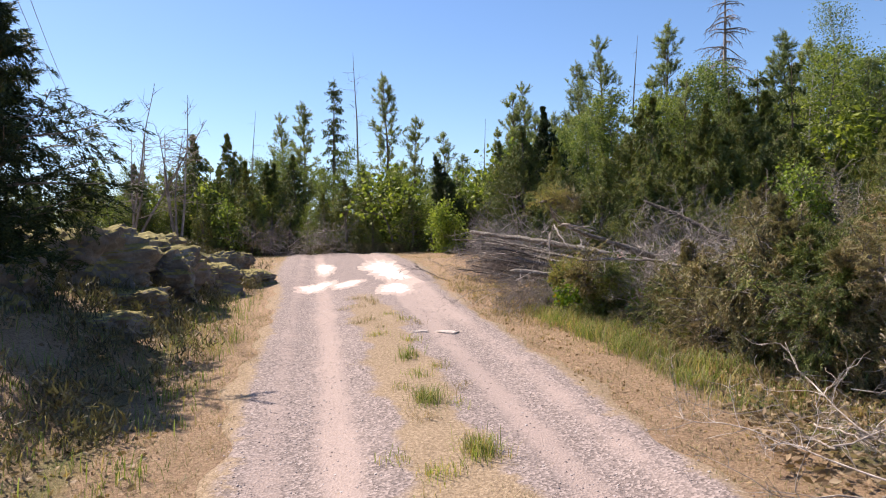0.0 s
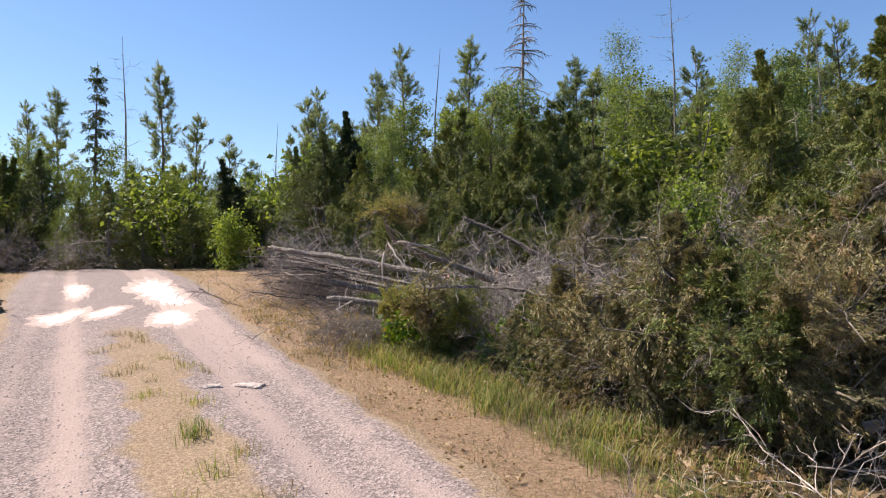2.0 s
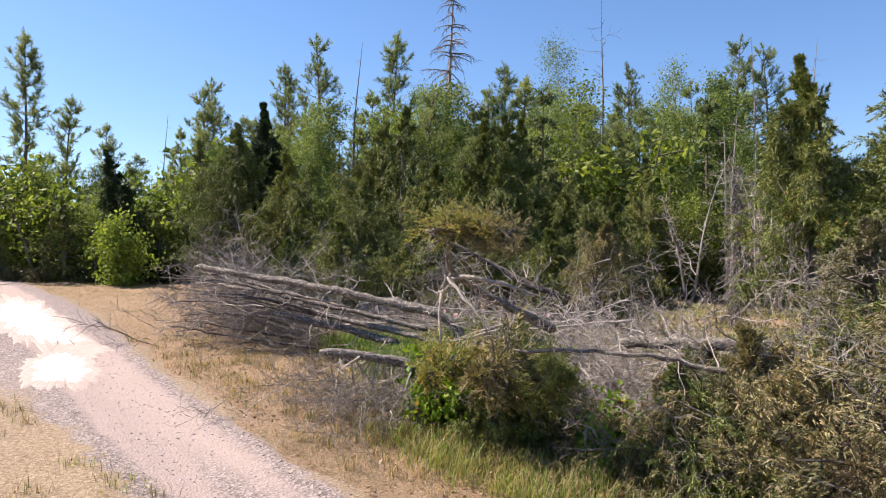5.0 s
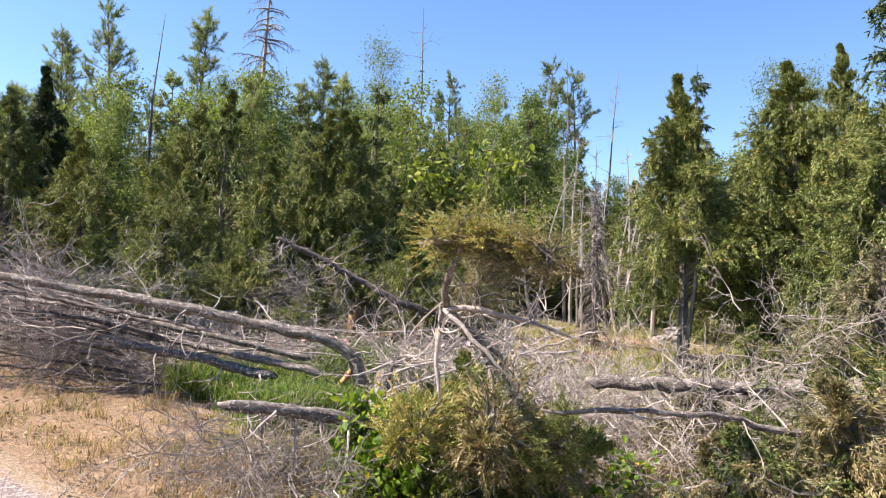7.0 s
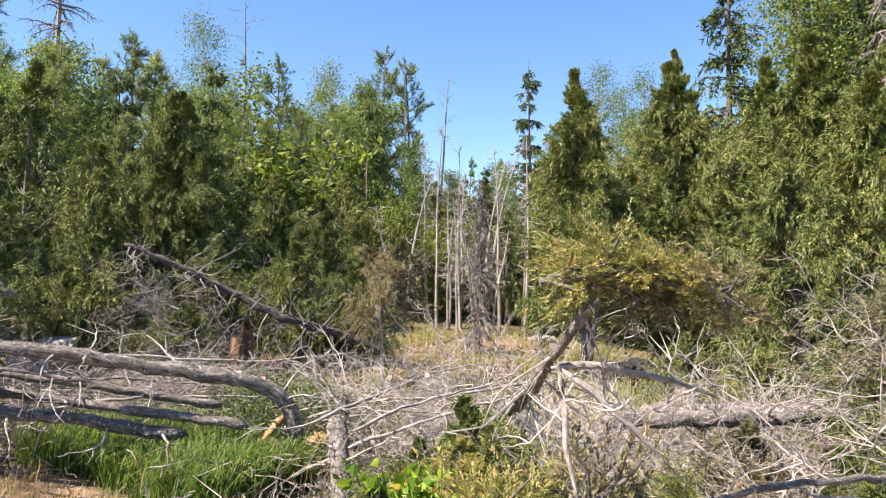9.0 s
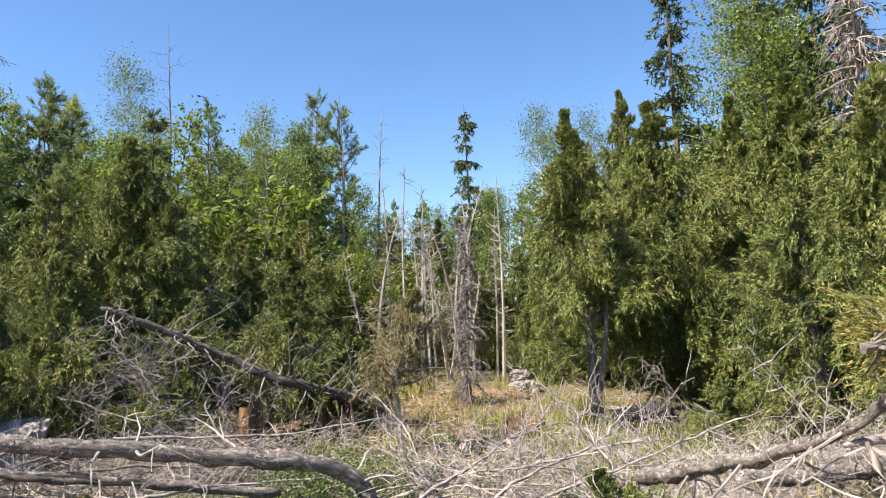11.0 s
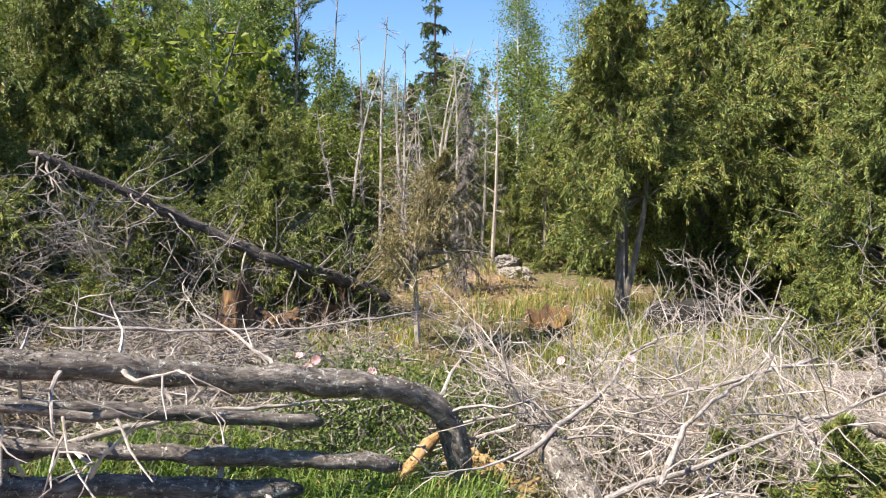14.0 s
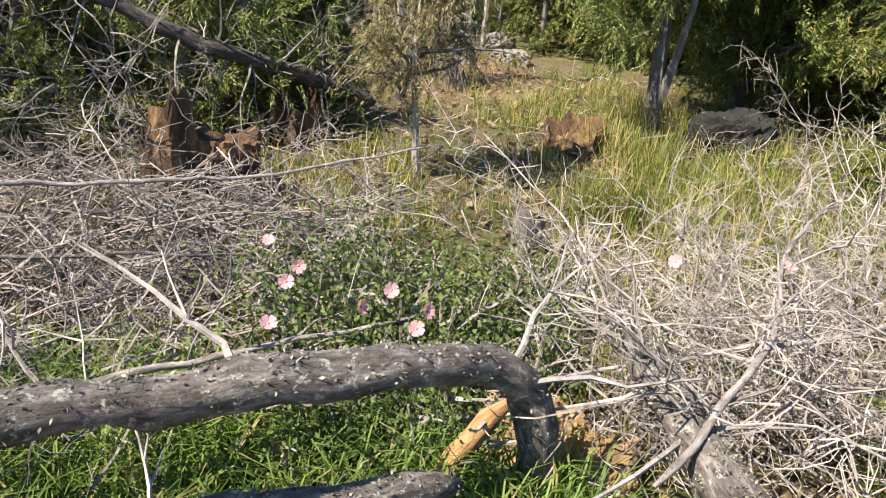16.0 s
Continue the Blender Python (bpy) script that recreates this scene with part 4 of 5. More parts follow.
# ---- trees beyond the brush ----
plant("pine_b", 6.1, 26.1, 7.8, 0)
plant("snag_b", 7.0, 25.6, 7.7, 0)
plant("pine_a", 7.9, 25.0, 7.7, 240)
plant("pine_a", 5.5, 28.8, 7.8, 60, (0, 6))
plant("pine_c", 3.2, 30.1, 6.8, 0)
plant("juniper_shaded", 3.2, 21, 4.5, 40)
plant("juniper_b", 2.3, 20.0, 3.8, 10)
plant("dead_spruce", 10.3, 25.8, 10.6, 0)
plant("pine_a", 12.1, 24.9, 7.3, 20)
plant("birch_a", 13.8, 22.7, 7.5, 0)
plant("snag_a", 16.1, 24.6, 10.0, 0)
plant("pine_b", 15.7, 22.8, 7.1, 80)
plant("birch_b", 15.3, 20.7, 6.8, 120)
plant("pine_b", 18.5, 21.1, 8.0, 190)
plant("snag_b", 17.4, 19.4, 7.4, 190)
plant("pine_b", 19.7, 20.4, 7.8, 10)
plant("snag_a", 20.6, 19.9, 8.0, 90)
plant("juniper_b", 5.9, 16.0, 3.6, 200)
plant("juniper_c", 3.6, 16.4, 2.5, 0)
plant("juniper_b", 5.4, 19.7, 4.1, 300)
plant("birch_b", 10.9, 21.1, 5.4, 0)
plant("aspen", 6.7, 20.1, 4.2, 0)
plant("juniper_b", 7.4, 17.2, 3.9, 100)
plant("juniper_b", 8.5, 18.6, 4.2, 170, wide=0.9)
plant("juniper_c", 7.6, 15.6, 2.6, 30)
plant("juniper_c", 9.7, 15.9, 2.8, 10)
plant("juniper_c", 11.0, 15.4, 2.6, 70)
plant("juniper_c", 8.6, 15.2, 2.3, 210)
plant("aspen", 12.9, 12.0, 2.9, 130)
plant("juniper_c", 11.9, 13.4, 2.4, 40)
plant("juniper_a", 7.35, 10.32, 4.0, 0, (0, 3))
plant("spruce_a", 20.0, 16.2, 7.5, 30, wide=0.8)
plant("juniper_b", 8.9, 9.45, 4.4, 20, wide=1.1)
plant("juniper_b", 8.9, 8.0, 4.6, 110)
plant("juniper_b", 7.9, 7.2, 4.4, 250)
plant("juniper_c", 6.9, 8.0, 2.9, 70)
plant("juniper_b", 15.0, 10.6, 6.4, 0, wide=0.7)
plant("birch_a", 16.7, 11.9, 5.8, 20)
kind("birch_dense", broadleaf(56, 7.5, 1.0, BIRCH, BARK_BIRCH, leaf=0.05, per=220, limbs=70), 7.5)
plant("spruce_b", 14.3, 9.6, 8.8, 0)
plant("birch_dense", 13.9, 8.5, 8.0, 30)
plant("spruce_b", 12.4, 7.9, 7.6, 130)
plant("spruce_b", 14.2, 6.2, 9.4, 80)
plant("spruce_a", 12.9, 5.4, 8.2, 20)
plant("juniper_b", 11.6, 7.7, 5.4, 0, wide=0.8)
plant("juniper_b", 10.6, 8.6, 4.8, 100, wide=0.8)
plant("juniper_b", 10.2, 7.0, 4.6, 200)
plant("spruce_b", 16.0, 7.5, 9.6, 200)
plant("birch_a", 13.2, 8.4, 7.4, 90)
plant("spruce_b", 12.6, 7.1, 8.4, 160)
plant("aspen", 11.4, 7.9, 6.0, 10)
plant("dead_spruce_low", 11.0, 6.8, 6.9, 0)
plant("juniper_c", 7.3, 7.3, 3.6, 180)
plant("birch_a", 18.4, 13.5, 7.1, 200)
plant("juniper_c", 11.2, 10.6, 3.6, 10)
plant("juniper_c", 12.6, 10.2, 4.4, 100, wide=0.8)
for x, y, h, a in ((10.4, 14.1, 3.9, 0), (10.75, 13.8, 3.6, 60), (10.5, 12.9, 3.4, 130), (10.2, 12.3, 3.5, 220), (11.2, 13.6, 3.9, 15), (9.9, 13.6, 2.9, 75), (9.6, 14.4, 3.2, 21), (10.9, 14.6, 3.7, 100), (11.6, 14.3, 3.3, 65), (10.1, 12.9, 2.8, 201), (10.8, 12.6, 3.0, 260), (10.6, 13.4, 3.4, 33), (9.3, 13.1, 2.3, 140)):
    plant("dead_birch" if a % 2 == 0 else "dead_birch_b", x, y, h, a, wide=1.1)
for x, y, h, a in ((11.8, 14.9, 2.2, 0), (12.6, 14.2, 2.4, 50), (13.3, 13.0, 2.3, 100), (12.3, 12.9, 1.9, 150), (11.3, 15.6, 2.3, 200), (13.9, 12.0, 2.6, 250), (10.6, 16.2, 2.2, 300)):
    plant("juniper_c" if a % 100 else "bush", x, y, h, a)
for x, y, h, a in ((11.6, 11.3, 1.8, 30), (12.3, 10.7, 2.0, 90), (10.9, 10.2, 1.9, 150), (12.0, 9.4, 2.2, 210), (13.2, 10.3, 2.4, 270), (11.4, 12.3, 1.3, 330)):
    plant("juniper_c", x, y, h, a)
plant("juniper_far", 12.9, 15.4, 3.0, 0)
plant("juniper_far", 14.2, 14.9, 3.2, 90)
plant("juniper_far", 13.2, 11.2, 3.0, 200)
plant("dead_birch", 5.2, 11.75, 1.25, 0, (0, -6), 2.4, "lichened dead juniper stem in the clearing")
plant("juniper_wither", 5.2, 11.85, 1.1, 100, (0, -15), 0.9, "thin ragged brownish juniper on a bare stem", 0.55)
plant("dead_spruce_low", 8.3, 12.2, 2.6, 40, wide=0.7, label="small dead grey conifer hung with dry twigs")
plant("juniper_small", 6.1, 12.7, 1.3, 0)
plant("juniper_small", 5.6, 13.3, 1.6, 80)

# ---- woods that close the view ----
wood_rng = np.random.default_rng(91)
taken = []


def woods(n, x0, x1, y0, y1, allow, kinds, gap, low, high):
    for _ in range(n):
        x, y = wood_rng.uniform(x0, x1), wood_rng.uniform(y0, y1)
        if not allow(x, y) or any((x - a) ** 2 + (y - b) ** 2 < gap * gap for a, b in taken):
            continue
        taken.append((x, y))
        k = kinds[wood_rng.integers(len(kinds))]
        f = 1.0 if "juniper" not in k and "aspen_far" not in k and "bush_far" not in k else 0.7
        tall = min(wood_rng.uniform(low, high) * f, canopy(x, y) * wood_rng.uniform(0.72, 1.0))
        plant(k, x, y, max(tall, 1.2), wood_rng.uniform(0, 360), wide=wood_rng.uniform(0.85, 1.25))


ALL = ("pine_a", "pine_b", "pine_c", "pine_far", "birch_b", "birch_far", "juniper_far", "juniper_far", "pine_c", "aspen_far", "spruce_far", "snag_b")
woods(800, 2.5, 30, 18.5, 36, lambda x, y: x + 2 * (y - 17) > 8, ALL, 1.35, 5.6, 8.4)
woods(160, 12, 36, 2, 18, lambda x, y: x > 12 + 0.2 * abs(y - 9), ALL, 1.7, 5.0, 7.8)
woods(170, -34, 3, 26, 44, lambda x, y: y > 27 + 0.1 * abs(x), ALL, 1.8, 3.2, 5.6)
woods(160, -10, 2.5, 21.8, 24.2, lambda x, y: y > 22.6 or abs(x - road_mid(y)) > 2.2, ("bush_far", "juniper_far", "aspen_far"), 0.6, 2.2, 4.4)
woods(160, -34, -6.5, 17, 27, lambda x, y: x < -10.5 or y > 22, ("juniper_far", "aspen_far", "pine_far"), 1.3, 3.2, 5.6)
woods(50, 10, 30, -14, 2, lambda x, y: x > 10, ALL, 2.6, 5.0, 7.5)
woods(34, -24, 14, -26, -9, lambda x, y: y < -10, ALL, 3.2, 5.0, 8.0)
woods(90, 3, 16, 14.5, 22, lambda x, y: x + 1.5 * (y - 14) > 7 and not (9 < x < 12 and y < 15), ("juniper_c", "juniper_far", "juniper_far"), 1.15, 2.8, 4.4)
woods(40, 9.5, 14, 6, 13, lambda x, y: x > 10.5, ("juniper_c", "juniper_far"), 1.1, 3.4, 5.0)

woods(200, -12, 3.5, 22.3, 27, lambda x, y: abs(x - road_mid(y)) > 0.5 or y > 24, ("juniper_far", "juniper_far", "aspen_far", "bush_far"), 0.9, 4.0, 6.4)
woods(200, 3, 20, 19, 27, lambda x, y: True, ("bush_far", "juniper_far", "aspen_far", "birch_far"), 1.0, 4.4, 6.6)
woods(110, -50, 50, 40, 62, lambda x, y: True, ("pine_far", "birch_far", "pine_far"), 2.6, 5.5, 8.0)
woods(60, 32, 60, -12, 40, lambda x, y: True, ("pine_far", "birch_far"), 2.8, 6.0, 8.5)

woods(70, 6, 22, 27, 36, lambda x, y: True, ("birch_far", "pine_far", "birch_far"), 1.1, 4.6, 6.4)
woods(110, -13, 2.5, 24.2, 28.5, lambda x, y: True, ("juniper_far", "aspen_far", "juniper_far", "pine_c"), 1.0, 3.6, 5.8)

# ---- the rock ledge beside the track ----
for x, y, sx, sy, sz, s in ((-4.5, 8.7, 0.7, 0.55, 0.36, 1), (-4.0, 9.9, 0.5, 0.55, 0.3, 2), (-3.9, 11.4, 0.42, 0.5, 0.24, 3), (-4.9, 11.0, 0.7, 0.65, 0.3, 4),
                            (-3.5, 12.9, 0.32, 0.4, 0.16, 5), (-5.6, 8.4, 0.7, 0.7, 0.4, 6), (-4.3, 13.6, 0.45, 0.45, 0.25, 7), (-3.6, 8.4, 0.3, 0.4, 0.15, 8), (-3.3, 7.0, 0.3, 0.25, 0.12, 9), (-4.2, 6.6, 0.5, 0.4, 0.25, 10)):
    boulder(x, y, sx * 1.1, sy * 1.1, sz * 1.3, s, label="dark mossy rock of the ledge beside the track")
# Backlit look comes from the darkened needles; the second juniper stands out of view.
plant("juniper_shaded", -4.45, 6.9, 3.7, 0, wide=1.45, label="tall shaggy juniper above the rock ledge, darkened as if backlit")
plant("juniper_shaded", -7.8, 10.8, 4.2, 110, wide=1.2, label="tall shaggy juniper above the rock ledge, darkened as if backlit")

# ---- fallen trunks ----
log("fallen_log", ((0.5, 13.0, 1.92), (1.5, 11.85, 1.70), (1.96, 11.45, 1.6), (2.4, 11.05, 1.49), (2.6, 10.88, 1.44), (2.68, 10.8, 1.34), (2.72, 10.76, 1.15), (2.72, 10.76, 0.86)), 0.032, 0.05, "long fallen grey trunk bent down at its foot", seed=1, stubs=12, flakes=2700)
log("fallen_log", ((2.44, 10.9, 1.2), (2.3, 11.05, 1.25), (1.85, 11.68, 1.37), (1.4, 12.3, 1.48), (0.9, 12.9, 1.6)), 0.03, 0.022, "thin lichened trunk lying over the grass", seed=2, stubs=8, flakes=1620)
log("fallen_log", ((2.23, 11.19, 1.16), (1.95, 11.5, 1.25), (1.65, 11.78, 1.31), (1.2, 12.3, 1.42)), 0.04, 0.028, "low fallen trunk in the grass", seed=3, stubs=6, flakes=900)
log("fallen_log", ((2.6, 11.3, 1.28), (1.9, 12.0, 1.46), (1.1, 12.9, 1.66), (0.8, 13.3, 1.72)), 0.028, 0.018, "thin grey trunk behind the long one", seed=13, stubs=8, flakes=540)
pole_rng = np.random.default_rng(17)
for k in range(11):
    a = np.array((0.45, 13.05, 1.0)) + pole_rng.normal(size=3) * np.array([0.14, 0.16, 0]) + np.array([0, 0, 0.85 - 0.06 * k])
    b = np.array((1.5, 11.95, 0.72)) + pole_rng.normal(size=3) * np.array([0.15, 0.2, 0]) + np.array([0, 0, 0.9 - 0.055 * k])
    m = (a + b) / 2 + pole_rng.normal(size=3) * 0.07
    log("thin_pole", (a, (a + m) / 2 + pole_rng.normal(size=3) * 0.03, m, b), 0.008, 0.016, "thin grey dry pole lying in the stack of fallen trunks", (LOG_DARK, LOG_DARK, LOG_BARK)[k % 3], 9, 70 + k, 0.24, 8, hang=0.9, forks=1)
log("fallen_log", ((2.75, 9.3, 1.42), (2.1, 8.92, 1.62), (1.6, 8.64, 1.77), (1.36, 8.5, 1.87), (1.31, 8.4, 1.97), (1.26, 8.32, 2.06)), 0.045, 0.012, "upended grey trunk with forked branches", seed=4, stubs=10, stub_long=0.3, flakes=900, hang=0.8)
log("hanging_branch", ((1.33, 8.48, 1.84), (1.27, 8.42, 1.65), (1.25, 8.38, 1.42)), 0.014, 0.005, "pale dry branch hanging from the upended trunk", LOG_PALE, seed=14, stubs=3, stub_long=0.2, sides=8)
log("hanging_branch", ((1.33, 8.48, 1.84), (1.36, 8.3, 1.72), (1.45, 8.12, 1.5)), 0.013, 0.004, "pale dry branch hanging from the upended trunk", LOG_PALE, seed=15, stubs=3, stub_long=0.2, sides=8)
log("hanging_branch", ((1.4, 8.52, 1.83), (1.5, 8.3, 1.85), (1.75, 8.05, 1.72)), 0.016, 0.005, "pale dry branch leaning from the upended trunk", LOG_PALE, seed=16, stubs=4, stub_long=0.25, sides=8)
log("fallen_log", ((2.95, 10.55, 1.36), (2.7, 10.4, 1.28), (2.4, 10.15, 1.1), (2.2, 10.0, 0.9)), 0.05, 0.06, "lichen-covered trunk foot among dry twigs", seed=5, stubs=8, stub_long=0.35, flakes=2700)
log("fallen_log", ((3.05, 8.85, 1.36), (3.2, 8.45, 1.38), (3.5, 8.0, 1.4), (3.95, 7.3, 1.42)), 0.045, 0.036, "pale weathered fallen trunk", seed=6, stubs=8, flakes=900)
log("fallen_log", ((4.7, 9.0, 1.14), (4.2, 8.2, 1.28), (3.6, 7.35, 1.46), (3.2, 6.8, 1.5)), 0.065, 0.05, "thick pale fallen trunk in the brush", seed=7, stubs=7, flakes=1080)
log("fallen_log", ((1.58, 8.09, 1.42), (1.9, 7.83, 1.42), (2.17, 7.63, 1.4), (2.6, 7.3, 1.3)), 0.009, 0.016, "short broken pale trunk", LOG_BARK, seed=8, stubs=6)
log("fallen_log", ((6.0, 12.3, 1.3), (5.63, 12.6, 1.5), (5.1, 13.02, 1.72), (4.82, 13.5, 1.99), (4.5, 13.84, 2.22), (4.05, 14.3, 2.5)), 0.055, 0.03, "dark leaning fallen trunk with dry twigs", LOG_DARK, seed=9, stubs=60, stub_long=0.45, flakes=1200)
log("fallen_log", ((0.92, 9.7, 1.27), (1.3, 9.5, 1.26), (1.75, 9.3, 1.15), (2.2, 9.0, 0.95)), 0.032, 0.045, "broken-off stem with a raw reddish end", seed=10, stubs=22, stub_long=0.38, flakes=500, hang=0.5)
log("fallen_branch", ((2.95, 12.95, 1.5), (3.3, 12.55, 1.45), (3.65, 12.1, 1.42), (4.25, 11.4, 1.5)), 0.012, 0.004, "long thin pale branch above the clearing", LOG_PALE, seed=21, stubs=6, stub_long=0.35, sides=8)
log("fallen_branch", ((2.6, 12.9, 1.35), (3.1, 12.3, 1.3), (3.5, 11.7, 1.2)), 0.01, 0.004, "thin grey branch above the clearing", LOG_BARK, seed=22, stubs=6, stub_long=0.3, sides=8)
log("fallen_branch", ((3.6, 9.3, 1.5), (3.2, 9.8, 1.42), (3.0, 10.3, 1.36), (2.75, 10.9, 1.25)), 0.011, 0.004, "crooked pale branch in the twig pile", LOG_PALE, seed=23, stubs=8, stub_long=0.4, sides=8)
log("fallen_branch", ((2.3, 10.0, 1.3), (2.75, 9.9, 1.4), (3.3, 9.6, 1.5), (3.7, 9.4, 1.7)), 0.011, 0.004, "crooked pale branch in the twig pile", LOG_PALE, seed=24, stubs=10, stub_long=0.4, sides=8)
log("fallen_branch", ((2.5, 10.5, 1.25), (2.9, 10.2, 1.42), (3.4, 10.1, 1.5), (4.0, 9.8, 1.55)), 0.011, 0.004, "crooked pale branch in the twig pile", LOG_PALE, seed=25, stubs=10, stub_long=0.4, sides=8)
log("fallen_branch", ((2.45, 10.3, 1.1), (2.6, 9.8, 1.3), (2.9, 9.2, 1.5), (3.1, 8.7, 1.7)), 0.011, 0.004, "crooked pale branch in the twig pile", LOG_PALE, seed=26, stubs=10, stub_long=0.4, sides=8)
log("fallen_branch", ((1.7, 12.2, 1.25), (2.3, 11.85, 1.34), (2.95, 11.2, 1.3)), 0.015, 0.006, "thin grey branch behind the long trunk", LOG_PALE, seed=27, stubs=5, stub_long=0.25, sides=8)
boulder(2.6, 10.66, 0.1, 0.06, 0.08, 5, ROTTEN, "orange rotten wood at the foot of the trunk", name="rotten_wood")
log("fallen_log", ((3.4, 11.9, 1.0), (4.1, 12.0, 1.08), (4.9, 11.7, 1.08)), 0.016, 0.009, "thin pale stick across the clearing", LOG_PALE, seed=11, stubs=5)
log("torn_wood", ((2.72, 10.84, 1.25), (2.715, 10.89, 1.21), (2.67, 10.96, 1.12), (2.63, 11.01, 0.98), (2.62, 11.02, 0.85)), 0.026, 0.036, "torn orange sapwood split from the bent trunk", TORN_WOOD, seed=31, stubs=1, stub_long=0.1, sides=10)
boulder(3.0, 10.78, 0.16, 0.13, 0.17, 32, ORANGE_DUST, "crumbled orange rotten wood beside the bent trunk", name="rotten_wood")
boulder(2.95, 10.62, 0.15, 0.1, 0.12, 33, ORANGE_DUST, "crumbled orange rotten wood beside the bent trunk", name="rotten_wood")
stump(4.2, 12.75, 0.5, 0.13, 1)
boulder(4.42, 12.6, 0.2, 0.16, 0.24, 41, ROTTEN, "dark root mass of a torn-up stump", name="root_mass")
stump(6.35, 10.9, 0.22, 0.22, 2)
stump(5.6, 12.7, 0.4, 0.16, 3)
stump(4.6, 11.0, 0.2, 0.08, 4, DEAD_DARK, "small dark broken stump")
# The juniper's shade on this boulder is painted by its near-black colour.
boulder(6.95, 9.75, 0.31, 0.28, 0.32, 21, ROCK_SHADED, "rounded boulder in the grass, darkened as in a juniper's shade")
boulder(10.0, 11.9, 0.2, 0.16, 0.11, 22, STONE, "pale stone in the grass")
boulder(10.9, 12.2, 0.24, 0.16, 0.11, 23, STONE, "pale stone in the grass")
boulder(3.4, 14.6, 0.3, 0.25, 0.3, 24, STONE, "pale upright stone behind the brush")

# ---- brush ----
BRANCHES = [dead_branch(60 + k, (1.0, 1.3, 0.8, 1.6)[k % 4], (DEAD_WOOD, DEAD_DARK, DEAD_WOOD)[k % 3], 10 + k % 4) for k in range(12)]
brush_rng = np.random.default_rng(5)
BRANCH_KIND = {}


def branch_thing(k, m):
    """A dry branch of the k-th shape: a thing with its side twigs as parts."""
    if k in BRANCH_KIND:
        return copy_thing(BRANCH_KIND[k], m)
    pieces, material = BRANCHES[k]
    ob = tagged(new("dead_branch", pieces[0].mesh("dead_branch", material)), "dark dry forked branch in the brush pile" if k % 3 == 1 else "dry grey forked branch in the brush pile", "branch", "brush pile")
    for g in pieces[1:]:
        part("twig", g.mesh("twig", material), ob)
    ob.matrix_basis = m
    BRANCH_KIND[k] = ob
    return ob


def brush(n, x0, x1, y0, y1, high, allow=None, scale=(0.7, 1.3), heading=None, rise=(-20, 35), picked=0, pale=False, free=False, dark=False):
    """Dry branches heaped over a stretch of the plan: some things of their own, the rest joined."""
    rest = Heap(), Heap()
    for j in range(n):
        x, y = brush_rng.uniform(x0, x1), brush_rng.uniform(y0, y1)
        if (x < verge(y) and not free) or (allow and not allow(x, y)):
            continue
        k = int(brush_rng.integers(len(BRANCHES)))
        k = k - 1 if pale and k % 3 == 1 else k
        k = k - k % 3 + 1 if dark and brush_rng.random() < 0.75 else k
        a = brush_rng.uniform(0, 360) if heading is None else heading + brush_rng.normal() * 28
        z = height(x, y) + 0.03 + high * brush_rng.random() ** 1.3
        s = brush_rng.uniform(*scale)
        turn = pose(x, y, z, brush_rng.uniform(0, 360), -brush_rng.uniform(*rise), a)
        if j < picked:
            branch_thing(k, turn).scale = (s, s, s)
        else:
            m = np.array(turn @ Matrix.Diagonal((s, s, s, 1)))
            for g in BRANCHES[k][0]:
                v = np.concatenate(g.v) @ m[:3, :3].T + m[:3, 3]
                heap = rest[k % 3 == 1]
                heap.v.append(v)
                heap.f += [f + heap.n for f in g.f]
                heap.n += len(v)
    for heap, material in zip(rest, (DEAD_WOOD, DEAD_DARK)):
        if heap.n:
            tagged(new("brushwood", heap.mesh("brushwood", material)), "tangled dry branches and twigs of the brush pile", "brushwood", kind="stuff")


brush(230, 2.3, 5.4, 4.4, 7.9, 0.95, lambda x, y: x > 2.3 + 0.8 * max(0, 6.2 - y), scale=(0.3, 0.7), rise=(-20, 25), picked=27, dark=True)
brush(80, 1.9, 4.2, 7.2, 9.6, 0.35, scale=(0.5, 1.0), rise=(-10, 20), picked=24)
brush(130, 0.8, 2.4, 12.2, 14.4, 0.6, heading=125, dark=True, rise=(-12, 10), picked=24)
brush(110, 2.8, 4.2, 8.7, 10.5, 0.36, scale=(0.35, 0.75), rise=(-10, 35), picked=30, pale=True)
brush(120, 2.95, 4.0, 8.7, 10.6, 0.5, scale=(0.25, 0.55), rise=(-5, 60), pale=True)
brush(70, 2.4, 3.8, 11.9, 13.2, 0.26, scale=(0.3, 0.6), rise=(-8, 10), dark=True, picked=12)
brush(110, 0.95, 1.9, 9.25, 10.2, 0.34, heading=200, dark=True, scale=(0.3, 0.6), rise=(-25, 5), picked=12, free=True)
brush(100, 0.9, 2.0, 11.7, 13.5, 0.6, heading=125, dark=True, scale=(0.4, 0.8), rise=(-14, 6), picked=12, free=True)
brush(30, 3.0, 6.2, 8.0, 13.2, 0.06, scale=(0.4, 0.8), rise=(-4, 4), picked=6)
brush(50, 3.2, 5.0, 11.6, 13.2, 0.12, scale=(0.4, 0.7), rise=(-4, 6), picked=6)
brush(60, 4.6, 7.2, 13.2, 15.4, 0.7, scale=(0.6, 1.0), picked=12)
brush(50, 4.8, 7.5, 6.5, 9.0, 0.3, scale=(0.5, 1.0), picked=6)
brush(30, 1.6, 3.0, 2.6, 4.8, 0.1, rise=(-6, 4), picked=12)
brush(70, 1.4, 5.0, 14.4, 17.0, 0.6, picked=6)
brush(90, 3.6, 5.8, 4.6, 6.8, 1.6, scale=(0.4, 0.8), rise=(-15, 40))
